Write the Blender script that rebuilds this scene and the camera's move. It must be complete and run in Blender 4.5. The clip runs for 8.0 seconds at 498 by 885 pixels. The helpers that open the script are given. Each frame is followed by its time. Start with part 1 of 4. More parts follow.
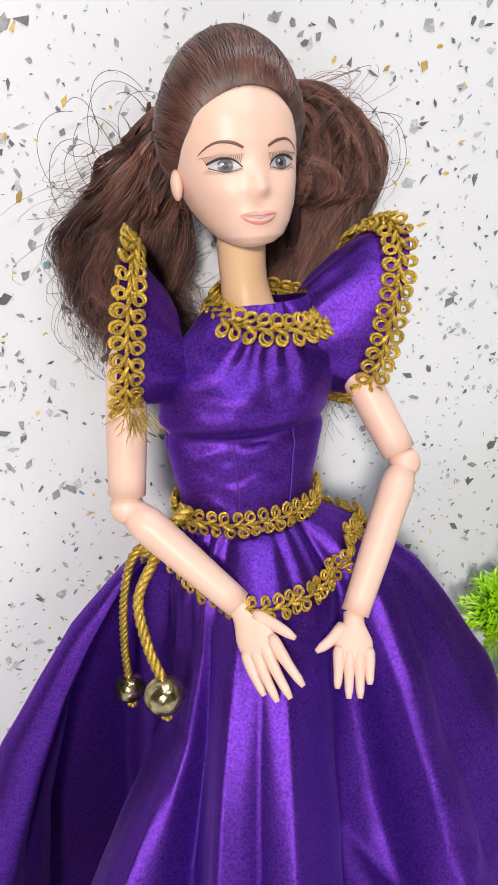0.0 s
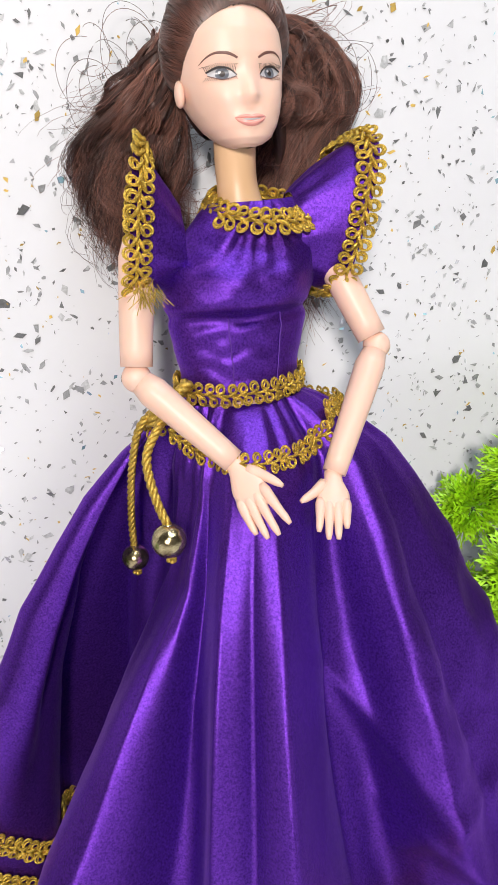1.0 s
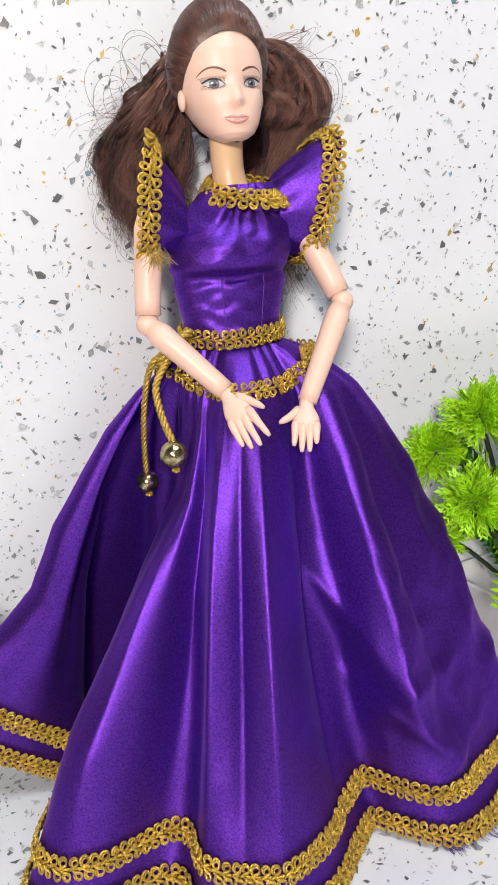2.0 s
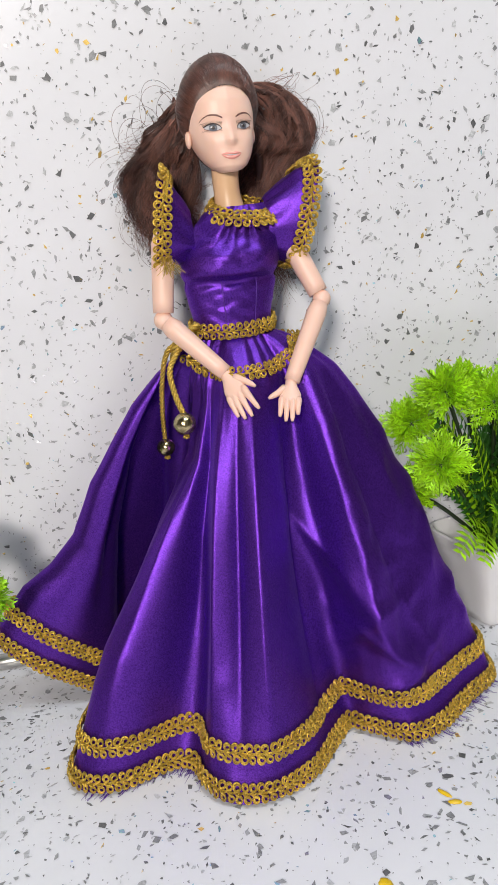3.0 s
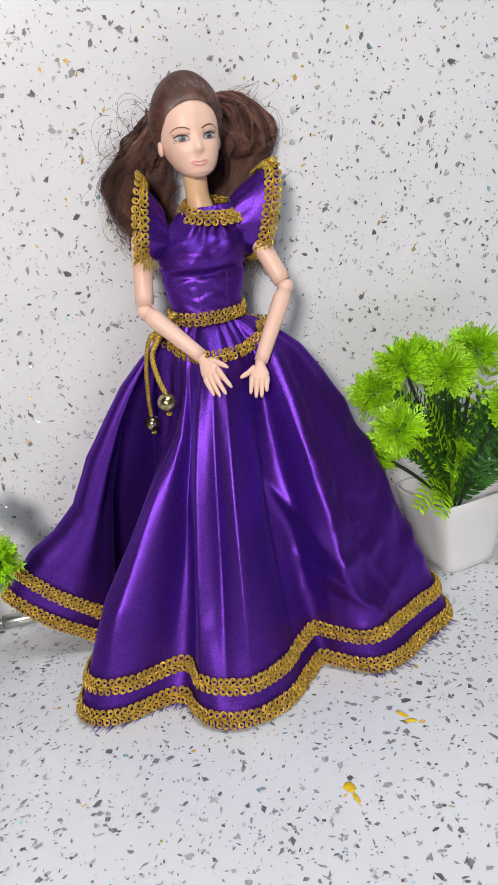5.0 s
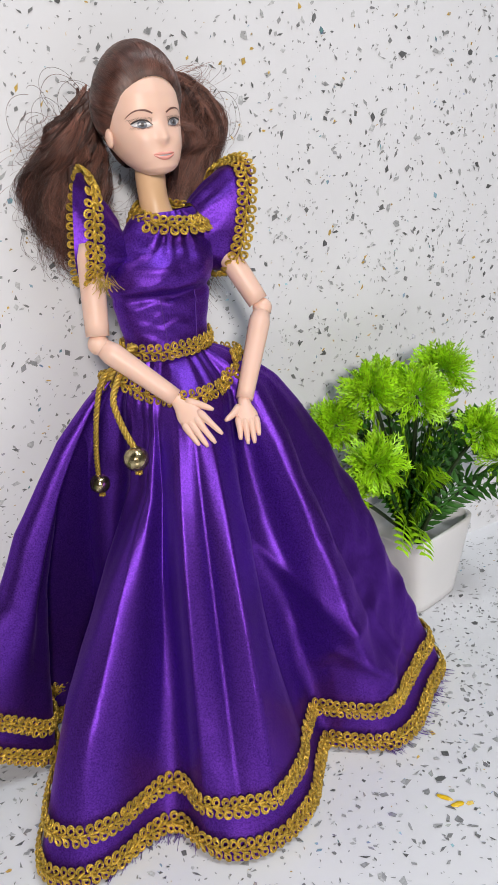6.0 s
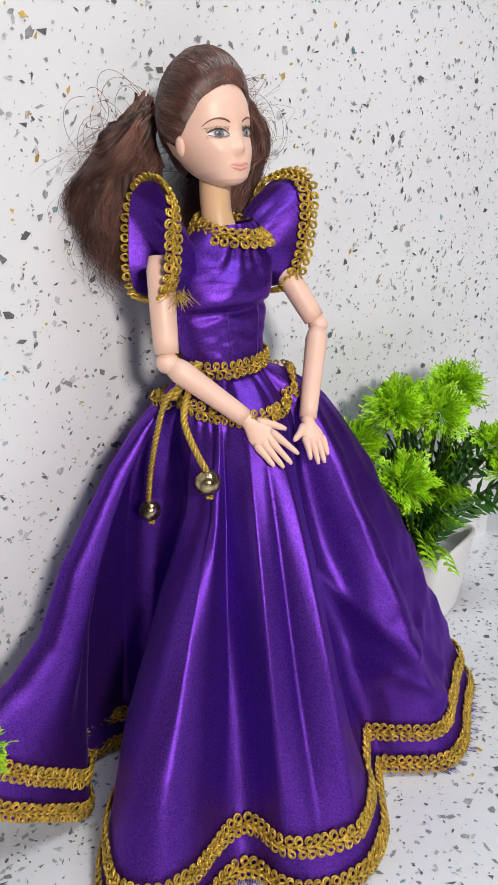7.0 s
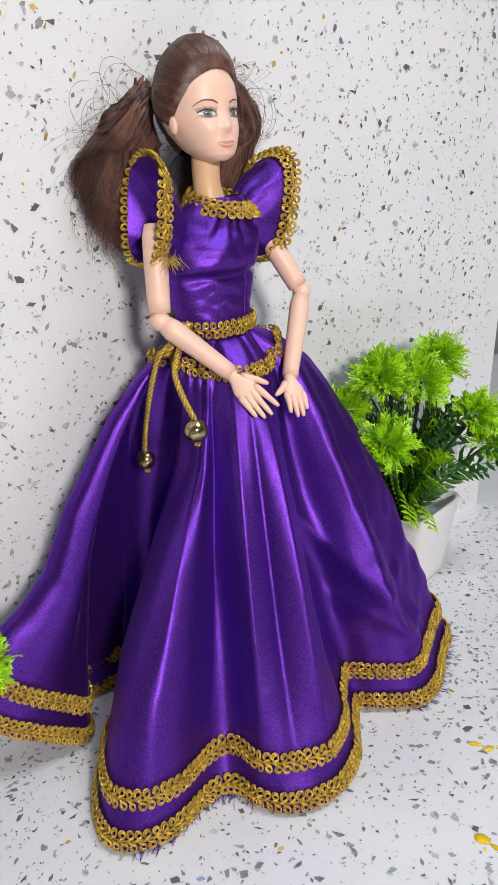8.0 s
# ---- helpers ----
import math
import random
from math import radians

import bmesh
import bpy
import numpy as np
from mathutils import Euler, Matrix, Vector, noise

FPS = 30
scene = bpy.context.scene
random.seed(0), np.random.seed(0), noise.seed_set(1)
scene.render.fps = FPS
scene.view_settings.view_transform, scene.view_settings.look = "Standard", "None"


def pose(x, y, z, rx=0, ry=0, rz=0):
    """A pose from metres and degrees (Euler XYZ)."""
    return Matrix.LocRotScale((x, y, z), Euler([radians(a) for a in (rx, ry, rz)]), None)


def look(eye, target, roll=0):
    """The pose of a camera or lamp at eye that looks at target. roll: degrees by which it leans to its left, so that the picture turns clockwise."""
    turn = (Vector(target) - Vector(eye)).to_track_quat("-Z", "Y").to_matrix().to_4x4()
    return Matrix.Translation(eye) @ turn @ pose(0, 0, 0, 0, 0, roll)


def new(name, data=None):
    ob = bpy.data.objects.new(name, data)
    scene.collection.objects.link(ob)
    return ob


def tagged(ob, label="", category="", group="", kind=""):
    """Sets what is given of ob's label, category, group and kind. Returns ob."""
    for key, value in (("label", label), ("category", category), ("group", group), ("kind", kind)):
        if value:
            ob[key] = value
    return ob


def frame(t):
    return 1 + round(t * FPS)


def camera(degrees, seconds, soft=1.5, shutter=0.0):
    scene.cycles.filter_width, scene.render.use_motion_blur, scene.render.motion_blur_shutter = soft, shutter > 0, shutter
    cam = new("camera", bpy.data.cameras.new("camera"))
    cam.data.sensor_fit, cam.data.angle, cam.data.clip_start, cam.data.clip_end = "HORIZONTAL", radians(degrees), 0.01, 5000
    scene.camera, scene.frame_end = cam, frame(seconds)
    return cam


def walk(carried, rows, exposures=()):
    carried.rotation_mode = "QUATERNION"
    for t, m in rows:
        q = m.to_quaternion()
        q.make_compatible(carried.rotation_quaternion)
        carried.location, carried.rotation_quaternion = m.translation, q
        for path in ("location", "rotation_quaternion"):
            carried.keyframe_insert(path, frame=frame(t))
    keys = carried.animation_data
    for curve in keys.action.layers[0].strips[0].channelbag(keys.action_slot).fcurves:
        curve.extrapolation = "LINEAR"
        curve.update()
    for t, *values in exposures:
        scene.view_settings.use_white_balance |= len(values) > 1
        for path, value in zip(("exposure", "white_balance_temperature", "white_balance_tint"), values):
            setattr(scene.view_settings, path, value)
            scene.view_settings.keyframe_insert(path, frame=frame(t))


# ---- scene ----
cam = camera(36.25, 8.0)
PATH = [
    (0, (-0.0055, -0.2225, 0.2582), (0.0499, 0.0587, 0.1696), -4.72),
    (0.5, (-0.0153, -0.2359, 0.2439), (0.0433, 0.0437, 0.1522), -4.52),
    (1, (-0.0186, -0.2571, 0.2345), (0.0442, 0.0227, 0.1464), -4.51),
    (1.5, (-0.0216, -0.2824, 0.2255), (0.0406, -0.0009, 0.1423), -4.72),
    (2, (-0.0245, -0.3148, 0.2188), (0.0333, -0.0310, 0.1407), -5.01),
    (3.5, (-0.0151, -0.4042, 0.2366), (0.0196, -0.1200, 0.1470), -6.80),
    (4, (-0.0117, -0.4179, 0.2381), (0.0181, -0.1347, 0.1438), -7.42),
    (4.5, (-0.0125, -0.4222, 0.2427), (0.0155, -0.1400, 0.1449), -7.89),
    (5, (-0.0156, -0.4224, 0.2452), (0.0256, -0.1415, 0.1483), -8.01),
    (6.5, (-0.1075, -0.2907, 0.2484), (0.0405, -0.0495, 0.1488), -6.52),
    (7, (-0.1292, -0.2859, 0.2503), (0.0299, -0.0507, 0.1535), -5.53),
    (7.5, (-0.1419, -0.3022, 0.2507), (0.0178, -0.0675, 0.1537), -5.19),
    (8, (-0.1372, -0.3200, 0.2410), (0.0152, -0.0804, 0.1442), -5.44),
]
walk(cam, [(t, look(eye, target, roll)) for t, eye, target, roll in PATH],
     [(0, 0.52), (1.5, 0.66), (2.2, 0.52), (3.5, 0.26), (5.0, 0.23), (6.5, 0.30), (8, 0.33)])
# ---- world, lights, exposure ----
world = bpy.data.worlds.new("room_world")
scene.world = world
world.use_nodes = True
world.node_tree.nodes["Background"].inputs[0].default_value = (0.75, 0.8, 0.9, 1)
world.node_tree.nodes["Background"].inputs[1].default_value = 0.3


def area_lamp(name, size, watts, colour, m, shape="SQUARE"):
    data = bpy.data.lights.new(name, "AREA")
    data.shape, data.size, data.energy, data.color = shape, size, watts, colour
    ob = new(name, data)
    ob.matrix_world = m
    return ob


# unseen still key, standing in for a light carried beside the camera
area_lamp("key_light", 0.15, 8.0, (1.0, 0.94, 0.88), look((-0.27, -1.05, 0.50), (0.03, 0, 0.17)), "DISK")
# added cool fill from above right, with no fixture of its own
area_lamp("overhead_fill", 0.6, 9.5, (0.86, 0.94, 1.0), pose(0.32, -0.62, 1.38), "SQUARE")


# ---- materials ----
def material(name, colour, rough=0.5, metal=0.0, vary=0.0, scale=200.0, bump=0.0, bump_scale=800.0, spec=0.5, island=0.0, second=None, stretch=None, rand_object=0.0):
    """A principled surface with two scales of noise in colour and relief."""
    mat = bpy.data.materials.new(name)
    mat.use_nodes = True
    nt = mat.node_tree
    b = nt.nodes["Principled BSDF"]
    b.inputs["Base Color"].default_value = (*colour, 1)
    b.inputs["Roughness"].default_value = rough
    b.inputs["Metallic"].default_value = metal
    b.inputs["Specular IOR Level"].default_value = spec
    co = nt.nodes.new("ShaderNodeTexCoord").outputs["Object"]
    if stretch:
        mp = nt.nodes.new("ShaderNodeMapping")
        mp.inputs["Scale"].default_value = stretch
        nt.links.new(co, mp.inputs[0])
        co = mp.outputs[0]
    if vary or second or island or rand_object:
        n1 = nt.nodes.new("ShaderNodeTexNoise")
        n1.inputs["Scale"].default_value = scale
        n1.inputs["Detail"].default_value = 6
        nt.links.new(co, n1.inputs["Vector"])
        ramp = nt.nodes.new("ShaderNodeMapRange")
        ramp.inputs[1].default_value, ramp.inputs[2].default_value = 0.3, 0.7
        nt.links.new(n1.outputs["Fac"], ramp.inputs[0])
        mix = nt.nodes.new("ShaderNodeMix")
        mix.data_type = "RGBA"
        dark = second or tuple(c * (1 - vary) for c in colour)
        mix.inputs["A"].default_value, mix.inputs["B"].default_value = (*dark, 1), (*colour, 1)
        nt.links.new(ramp.outputs[0], mix.inputs["Factor"])
        out = mix.outputs["Result"]
        if island or rand_object:
            hsv = nt.nodes.new("ShaderNodeHueSaturation")
            rr = nt.nodes.new("ShaderNodeMapRange")
            rr.inputs[3].default_value, rr.inputs[4].default_value = 1 - (island or rand_object), 1 + (island or rand_object)
            if island:
                nt.links.new(nt.nodes.new("ShaderNodeNewGeometry").outputs["Random Per Island"], rr.inputs[0])
            else:
                nt.links.new(nt.nodes.new("ShaderNodeObjectInfo").outputs["Random"], rr.inputs[0])
            nt.links.new(rr.outputs[0], hsv.inputs["Value"])
            nt.links.new(out, hsv.inputs["Color"])
            out = hsv.outputs[0]
        nt.links.new(out, b.inputs["Base Color"])
    if bump:
        n2 = nt.nodes.new("ShaderNodeTexNoise")
        n2.inputs["Scale"].default_value = bump_scale
        n2.inputs["Detail"].default_value = 3
        nt.links.new(co, n2.inputs["Vector"])
        bp = nt.nodes.new("ShaderNodeBump")
        bp.inputs["Strength"].default_value = bump
        bp.inputs["Distance"].default_value = 0.0004
        nt.links.new(n2.outputs["Fac"], bp.inputs["Height"])
        nt.links.new(bp.outputs[0], b.inputs["Normal"])
    return mat


def shader(mat):
    return mat.node_tree.nodes["Principled BSDF"]


PANEL = material("terrazzo_sheet", (0.74, 0.74, 0.77), 0.25, vary=0.07, scale=14, bump=0.03, bump_scale=300, spec=0.35)
CHIP = material("grey_chip", (0.38, 0.385, 0.395), 0.3, vary=0.4, scale=900, island=0.7)
GLIT_GOLD = material("gold_flake", (0.97, 0.66, 0.18), 0.22, 0.4, vary=0.3, scale=900, island=0.4)
GLIT_COOL = material("iridescent_flake", (0.40, 0.88, 0.82), 0.2, 0.4, vary=0.3, scale=900, island=0.5, second=(0.5, 0.5, 0.85))
GLIT_PALE = material("silver_flake", (0.86, 0.86, 0.9), 0.18, 0.6, vary=0.2, scale=900, island=0.3)
YELLOW = material("yellow_paint", (0.80, 0.52, 0.01), 0.35, vary=0.2, scale=300, bump=0.2)
SATIN = material("purple_satin", (0.155, 0.042, 0.46), 0.36, 0.84, vary=0.30, scale=1500, bump=0.32, bump_scale=1500, spec=0.6, second=(0.040, 0.008, 0.15))
shader(SATIN).inputs["Sheen Weight"].default_value = 0.10
shader(SATIN).inputs["Sheen Roughness"].default_value = 0.35
shader(SATIN).inputs["Sheen Tint"].default_value = (0.55, 0.25, 1.0, 1)
shader(SATIN).inputs["Specular Tint"].default_value = (0.7, 0.45, 1.0, 1)
shader(SATIN).inputs["Anisotropic"].default_value = 0.45
for node in SATIN.node_tree.nodes:
    # crisp weave: strong fine octaves over the broad ones
    if node.bl_idname == "ShaderNodeTexNoise":
        node.inputs["Detail"].default_value = 8
        node.inputs["Roughness"].default_value = 0.85
    if node.bl_idname == "ShaderNodeMapRange":
        node.inputs[1].default_value, node.inputs[2].default_value = 0.38, 0.62
FRAY = material("purple_thread", (0.10, 0.02, 0.30), 0.7, vary=0.3, scale=400)
GOLD = material("gold_braid", (0.90, 0.60, 0.10), 0.30, 0.75, vary=0.55, scale=2600, bump=1.0, bump_scale=3600, island=0.25)
BEADM = material("antique_gold_bead", (0.62, 0.52, 0.30), 0.2, 0.95, second=(0.16, 0.12, 0.06), scale=420, bump=0.6, bump_scale=700)
CORDM = material("gold_cord", (0.70, 0.47, 0.09), 0.4, 0.7, vary=0.5, scale=1200, bump=0.8, bump_scale=2000)
SKIN = material("doll_vinyl", (0.79, 0.52, 0.415), 0.43, vary=0.04, scale=60, bump=0.02, bump_scale=500, spec=0.45)
shader(SKIN).inputs["Subsurface Weight"].default_value = 0.12
shader(SKIN).inputs["Subsurface Radius"].default_value = (0.004, 0.002, 0.001)
NECK = material("doll_neck_vinyl", (0.74, 0.47, 0.27), 0.4, vary=0.05, scale=60)
HAIR = material("brown_doll_hair", (0.140, 0.056, 0.040), 0.34, scale=230, island=0.5, spec=0.6, second=(0.052, 0.020, 0.014))
HAIRLT = material("light_brown_doll_hair", (0.28, 0.125, 0.092), 0.36, scale=230, island=0.4, spec=0.6, second=(0.22, 0.095, 0.070))
HAIRDK = material("dark_brown_doll_hair", (0.085, 0.033, 0.024), 0.34, scale=230, island=0.4, spec=0.6, second=(0.040, 0.015, 0.012))
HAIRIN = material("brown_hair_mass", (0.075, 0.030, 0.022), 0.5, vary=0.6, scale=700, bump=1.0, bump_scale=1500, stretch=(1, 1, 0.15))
LIPS = material("painted_lips", (0.80, 0.34, 0.29), 0.22, vary=0.08, scale=300)
EYEW = material("painted_eye_white", (0.52, 0.50, 0.52), 0.3, vary=0.05, scale=300)
IRIS = material("painted_iris", (0.15, 0.16, 0.19), 0.3, vary=0.35, scale=1200)
INK = material("painted_lash", (0.035, 0.022, 0.02), 0.45, vary=0.2, scale=500)
BROW = material("painted_brow", (0.17, 0.075, 0.06), 0.5, vary=0.2, scale=500)
POT = material("white_plastic_pot", (0.80, 0.79, 0.80), 0.3, vary=0.05, scale=25, bump=0.04, bump_scale=150)
LEAF = material("bright_green_plastic", (0.40, 0.76, 0.014), 0.42, vary=0.35, scale=90, island=0.35)
LEAFD = material("dark_green_plastic", (0.045, 0.17, 0.022), 0.42, vary=0.4, scale=90, island=0.4)
STEM = material("dark_stem", (0.03, 0.05, 0.02), 0.5, vary=0.4, scale=200)
STEEL = material("brushed_steel", (0.55, 0.54, 0.52), 0.28, 0.95, vary=0.25, scale=60, stretch=(1, 40, 40))
# kept dark so that the room shell bounces little ambient light
PLASTER = material("wall_plaster", (0.26, 0.25, 0.25), 0.8, vary=0.08, scale=6, bump=0.1, bump_scale=60)
WOODF = material("room_floor_wood", (0.30, 0.19, 0.11), 0.5, vary=0.4, scale=12, stretch=(1, 12, 1))
CABINET = material("cabinet_paint", (0.45, 0.43, 0.41), 0.5, vary=0.06, scale=20)


# ---- mesh helpers ----
class Mesh:
    """Collects vertices and faces for one mesh."""

    def __init__(self):
        self.v, self.f, self.m, self.n = [], [], [], 0

    def add(self, verts, faces, mat=0):
        verts = np.asarray(verts, float).reshape(-1, 3)
        self.v.append(verts)
        self.f += [tuple(i + self.n for i in f) for f in faces]
        self.m += [mat] * len(faces)
        self.n += len(verts)
        return self

    def grid(self, pts, mat=0, closed=False):
        """A sheet from rows of points; closed joins each row's ends."""
        pts = np.asarray(pts, float)
        r, c = pts.shape[:2]
        faces = []
        for i in range(r - 1):
            for j in range(c if closed else c - 1):
                k = (j + 1) % c
                faces.append((i * c + j, i * c + k, (i + 1) * c + k, (i + 1) * c + j))
        return self.add(pts, faces, mat)

    def tube(self, pts, radii, sides=8, mat=0, caps=True):
        pts = np.asarray(pts, float)
        n = len(pts)
        radii = np.broadcast_to(np.asarray(radii, float), (n,))
        tan = np.gradient(pts, axis=0)
        tan /= np.linalg.norm(tan, axis=1)[:, None] + 1e-12
        up = np.array([0.0, 0.0, 1.0]) if abs(tan[0][2]) < 0.9 else np.array([1.0, 0.0, 0.0])
        a = np.arange(sides) * 2 * math.pi / sides
        x = np.cross(np.broadcast_to(up, tan.shape), tan)
        x /= np.linalg.norm(x, axis=1)[:, None] + 1e-12
        for i in range(1, n):
            # keep the frame from flipping along the way
            if x[i] @ x[i - 1] < 0:
                x[i] = -x[i]
        y = np.cross(tan, x)
        rows = pts[:, None] + radii[:, None, None] * (np.cos(a)[None, :, None] * x[:, None] + np.sin(a)[None, :, None] * y[:, None])
        base = self.n
        self.grid(rows, mat, True)
        if caps and sides > 3:
            self.f += [tuple(base + i for i in reversed(range(sides))), tuple(base + (n - 1) * sides + i for i in range(sides))]
            self.m += [mat, mat]
        return self

    def ellipsoid(self, c, r, mat=0, turn=None, nu=16, nv=10):
        rows = []
        for i in range(nv + 1):
            th = math.pi * i / nv
            rows.append([(math.sin(th) * math.cos(2 * math.pi * j / nu) * r[0], math.sin(th) * math.sin(2 * math.pi * j / nu) * r[1], math.cos(th) * r[2]) for j in range(nu)])
        pts = np.array(rows)
        if turn is not None:
            pts = pts @ np.array(turn).T
        return self.grid(pts + np.asarray(c), mat, True)

    def ring(self, c, x, y, n, r, t, squash=1.0, a=9, b=5, mat=0):
        """A small torus of radius r and thread t in the plane of x and y."""
        al = np.arange(a) * 2 * math.pi / a
        be = np.arange(b) * 2 * math.pi / b
        out = np.cos(al)[:, None] * x * squash + np.sin(al)[:, None] * y
        pts = np.asarray(c) + (r + t * np.cos(be))[None, :, None] * out[:, None, :] + t * np.sin(be)[None, :, None] * n
        base = [(i * b + j, ((i + 1) % a) * b + j, ((i + 1) % a) * b + (j + 1) % b, i * b + (j + 1) % b) for i in range(a) for j in range(b)]
        return self.add(pts.reshape(-1, 3), base, mat)

    def build(self, name, mats, smooth=True):
        me = bpy.data.meshes.new(name)
        me.from_pydata(np.concatenate(self.v).tolist(), [], self.f)
        for m in mats if isinstance(mats, (list, tuple)) else [mats]:
            me.materials.append(m)
        me.polygons.foreach_set("material_index", self.m)
        me.polygons.foreach_set("use_smooth", [smooth] * len(self.f))
        me.update()
        return me


def part(name, mesh, mats, parent=None, label="", smooth=True):
    ob = new(name, mesh.build(name, mats, smooth) if isinstance(mesh, Mesh) else mesh)
    if parent is not None:
        ob.parent = parent
    if label:
        tagged(ob, label)
    return ob


def box(lo, hi, bevel=0.0, segments=2):
    """A bevelled block as a Mesh."""
    bm = bmesh.new()
    bmesh.ops.create_cube(bm, size=1)
    lo, hi = Vector(lo), Vector(hi)
    for v in bm.verts:
        v.co = Vector([(lo[i] + hi[i]) / 2 + v.co[i] * (hi[i] - lo[i]) for i in range(3)])
    if bevel:
        bmesh.ops.bevel(bm, geom=bm.edges[:], offset=bevel, segments=segments, affect="EDGES", profile=0.5)
    m = Mesh()
    bm.verts.index_update()
    m.add([v.co[:] for v in bm.verts], [[v.index for v in f.verts] for f in bm.faces])
    bm.free()
    return m


def spline(pts, n, closed=False):
    """Catmull-Rom through pts, n points, evenly spaced along its length."""
    p = np.asarray(pts, float)
    k = len(p)
    i = np.arange(k if closed else k - 1)
    a, b, c, d = ((p[(i + o) % k] if closed else p[np.clip(i + o, 0, k - 1)])[:, None] for o in (-1, 0, 1, 2))
    t = np.linspace(0, 1, 16, endpoint=False)[None, :, None]
    dense = 0.5 * (2 * b + (c - a) * t + (2 * a - 5 * b + 4 * c - d) * t * t + (3 * b - a - 3 * c + d) * t**3)
    dense = np.concatenate([dense.reshape(-1, p.shape[1]), p[:1] if closed else p[-1:]])
    s = np.r_[0, np.cumsum(np.linalg.norm(np.diff(dense, axis=0), axis=1))]
    want = np.linspace(0, s[-1], n + 1)[:-1] if closed else np.linspace(0, s[-1], n)
    return np.stack([np.interp(want, s, dense[:, i]) for i in range(dense.shape[1])], 1)


def unit(v):
    v = np.asarray(v, float)
    return v / (np.linalg.norm(v, axis=-1, keepdims=True) + 1e-12)


def braid(path, up, out, width=0.0084, pitch=0.0034, closed=False, ends=True):
    """A gold gimp braid: two rows of loops and a plaited middle, along path, with up across it and out away from the cloth."""
    path, up, out = (np.asarray(a, float) for a in (path, up, out))
    if closed:
        path, up, out = (np.concatenate([a, a[:1]]) for a in (path, up, out))
    s = np.r_[0, np.cumsum(np.linalg.norm(np.diff(path, axis=0), axis=1))]
    count = max(3, int(s[-1] / pitch))
    at = lambda arr, q: np.array([np.interp(q, s, arr[:, i]) for i in range(3)])  # noqa: E731
    m = Mesh()
    rnd = random.Random(int(s[-1] * 1e5))
    for i in range(count):
        for side in (1, -1):
            q = (i + (0.25 if side > 0 else 0.6) + rnd.uniform(-0.06, 0.06)) * s[-1] / count
            c, u, o = at(path, q), unit(at(up, q)), unit(at(out, q))
            t = unit(at(path, min(q + 1e-3, s[-1])) - at(path, max(q - 1e-3, 0)))
            u = unit(u - (u @ t) * t)
            o = unit(np.cross(t, u)) * (1 if np.cross(t, u) @ o > 0 else -1)
            r = width * 0.185 * rnd.uniform(0.9, 1.1)
            tilt = unit(o + 0.35 * rnd.uniform(-1, 1) * t + 0.2 * rnd.uniform(-1, 1) * u)
            xx = unit(np.cross(u, tilt))
            yy = unit(np.cross(tilt, xx))
            m.ring(c + side * u * width * 0.29 + o * 0.0007, xx, yy, tilt, r, width * 0.055, 0.88, 12, 5)
            # a second turn of the same thread
            m.ring(c + side * u * width * 0.25 + o * 0.0011 + t * pitch * 0.12, xx, yy, unit(tilt + 0.25 * t), r * 0.82, width * 0.045, 0.88, 10, 4)
            # the plait: slanted strands from the middle line towards each loop
            a = c + o * 0.0012 - t * pitch * 0.55 - side * u * width * 0.02
            b = c + o * 0.0011 + t * pitch * 0.35 + side * u * width * 0.20
            m.tube([a, (a + b) / 2 + o * 0.0004, b], [width * 0.04, width * 0.075, width * 0.04], 6)
    # flat backing thread so that the middle is closed
    mid = [at(path, q) + unit(at(out, q)) * 0.0006 for q in np.linspace(0, s[-1], count * 2)]
    m.tube(mid, width * 0.06, 6)
    return m


# ---- the setting ----
def wall_y(z):
    """The panel leans a little towards the room."""
    return 0.028 - 0.12 * z


def setting(name, mesh, mat, label, category, smooth=False):
    return tagged(part(name, mesh, mat, None, smooth=smooth), label, category, kind="structure")


XL, XR, ZT = -0.75, 0.279, 0.75
panel = Mesh()
th = 0.012
front = [(XL, wall_y(0.0), 0.0), (XR, wall_y(0.0), 0.0), (XR, wall_y(ZT), ZT), (XL, wall_y(ZT), ZT)]
panel.add(front + [(x, y + th, z) for x, y, z in front], [(0, 1, 2, 3), (7, 6, 5, 4), (1, 5, 6, 2), (0, 3, 7, 4), (3, 2, 6, 7), (0, 4, 5, 1)])
wall_back = setting("wall_back", panel, PANEL, "white speckled terrazzo wall panel with glossy finish", "wall")
counter = setting("countertop", box((-1.2, -0.62, -0.03), (1.2, 0.32, 0.0), 0.002), PANEL, "white speckled terrazzo countertop", "countertop")
setting("counter_base", box((-1.19, -0.58, -0.9), (1.19, 0.31, -0.031)), CABINET, "grey painted base cabinet under the countertop", "cabinet")
# invented room shell round the counter: closes reflections, holds ambient light down
setting("floor", box((-1.8, -2.4, -0.95), (1.8, 0.45, -0.901)), WOODF, "unseen brown wooden floor added to close the room", "floor")
setting("ceiling", box((-1.8, -2.4, 1.5), (1.8, 0.45, 1.55)), PLASTER, "unseen dark grey ceiling added to close the room", "ceiling")
setting("wall_rear", box((-1.8, 0.33, -0.9), (1.8, 0.45, 1.5)), PLASTER, "unseen dark grey wall added to close the room behind the panel", "wall")
setting("wall_front", box((-1.8, -2.5, -0.9), (1.8, -2.4, 1.5)), PLASTER, "unseen dark grey wall added to close the room", "wall")
setting("wall_west", box((-1.9, -2.4, -0.9), (-1.8, 0.45, 1.5)), PLASTER, "unseen dark grey wall added to close the room", "wall")
setting("wall_east", box((1.8, -2.4, -0.9), (1.9, 0.45, 1.5)), PLASTER, "unseen dark grey wall added to close the room", "wall")


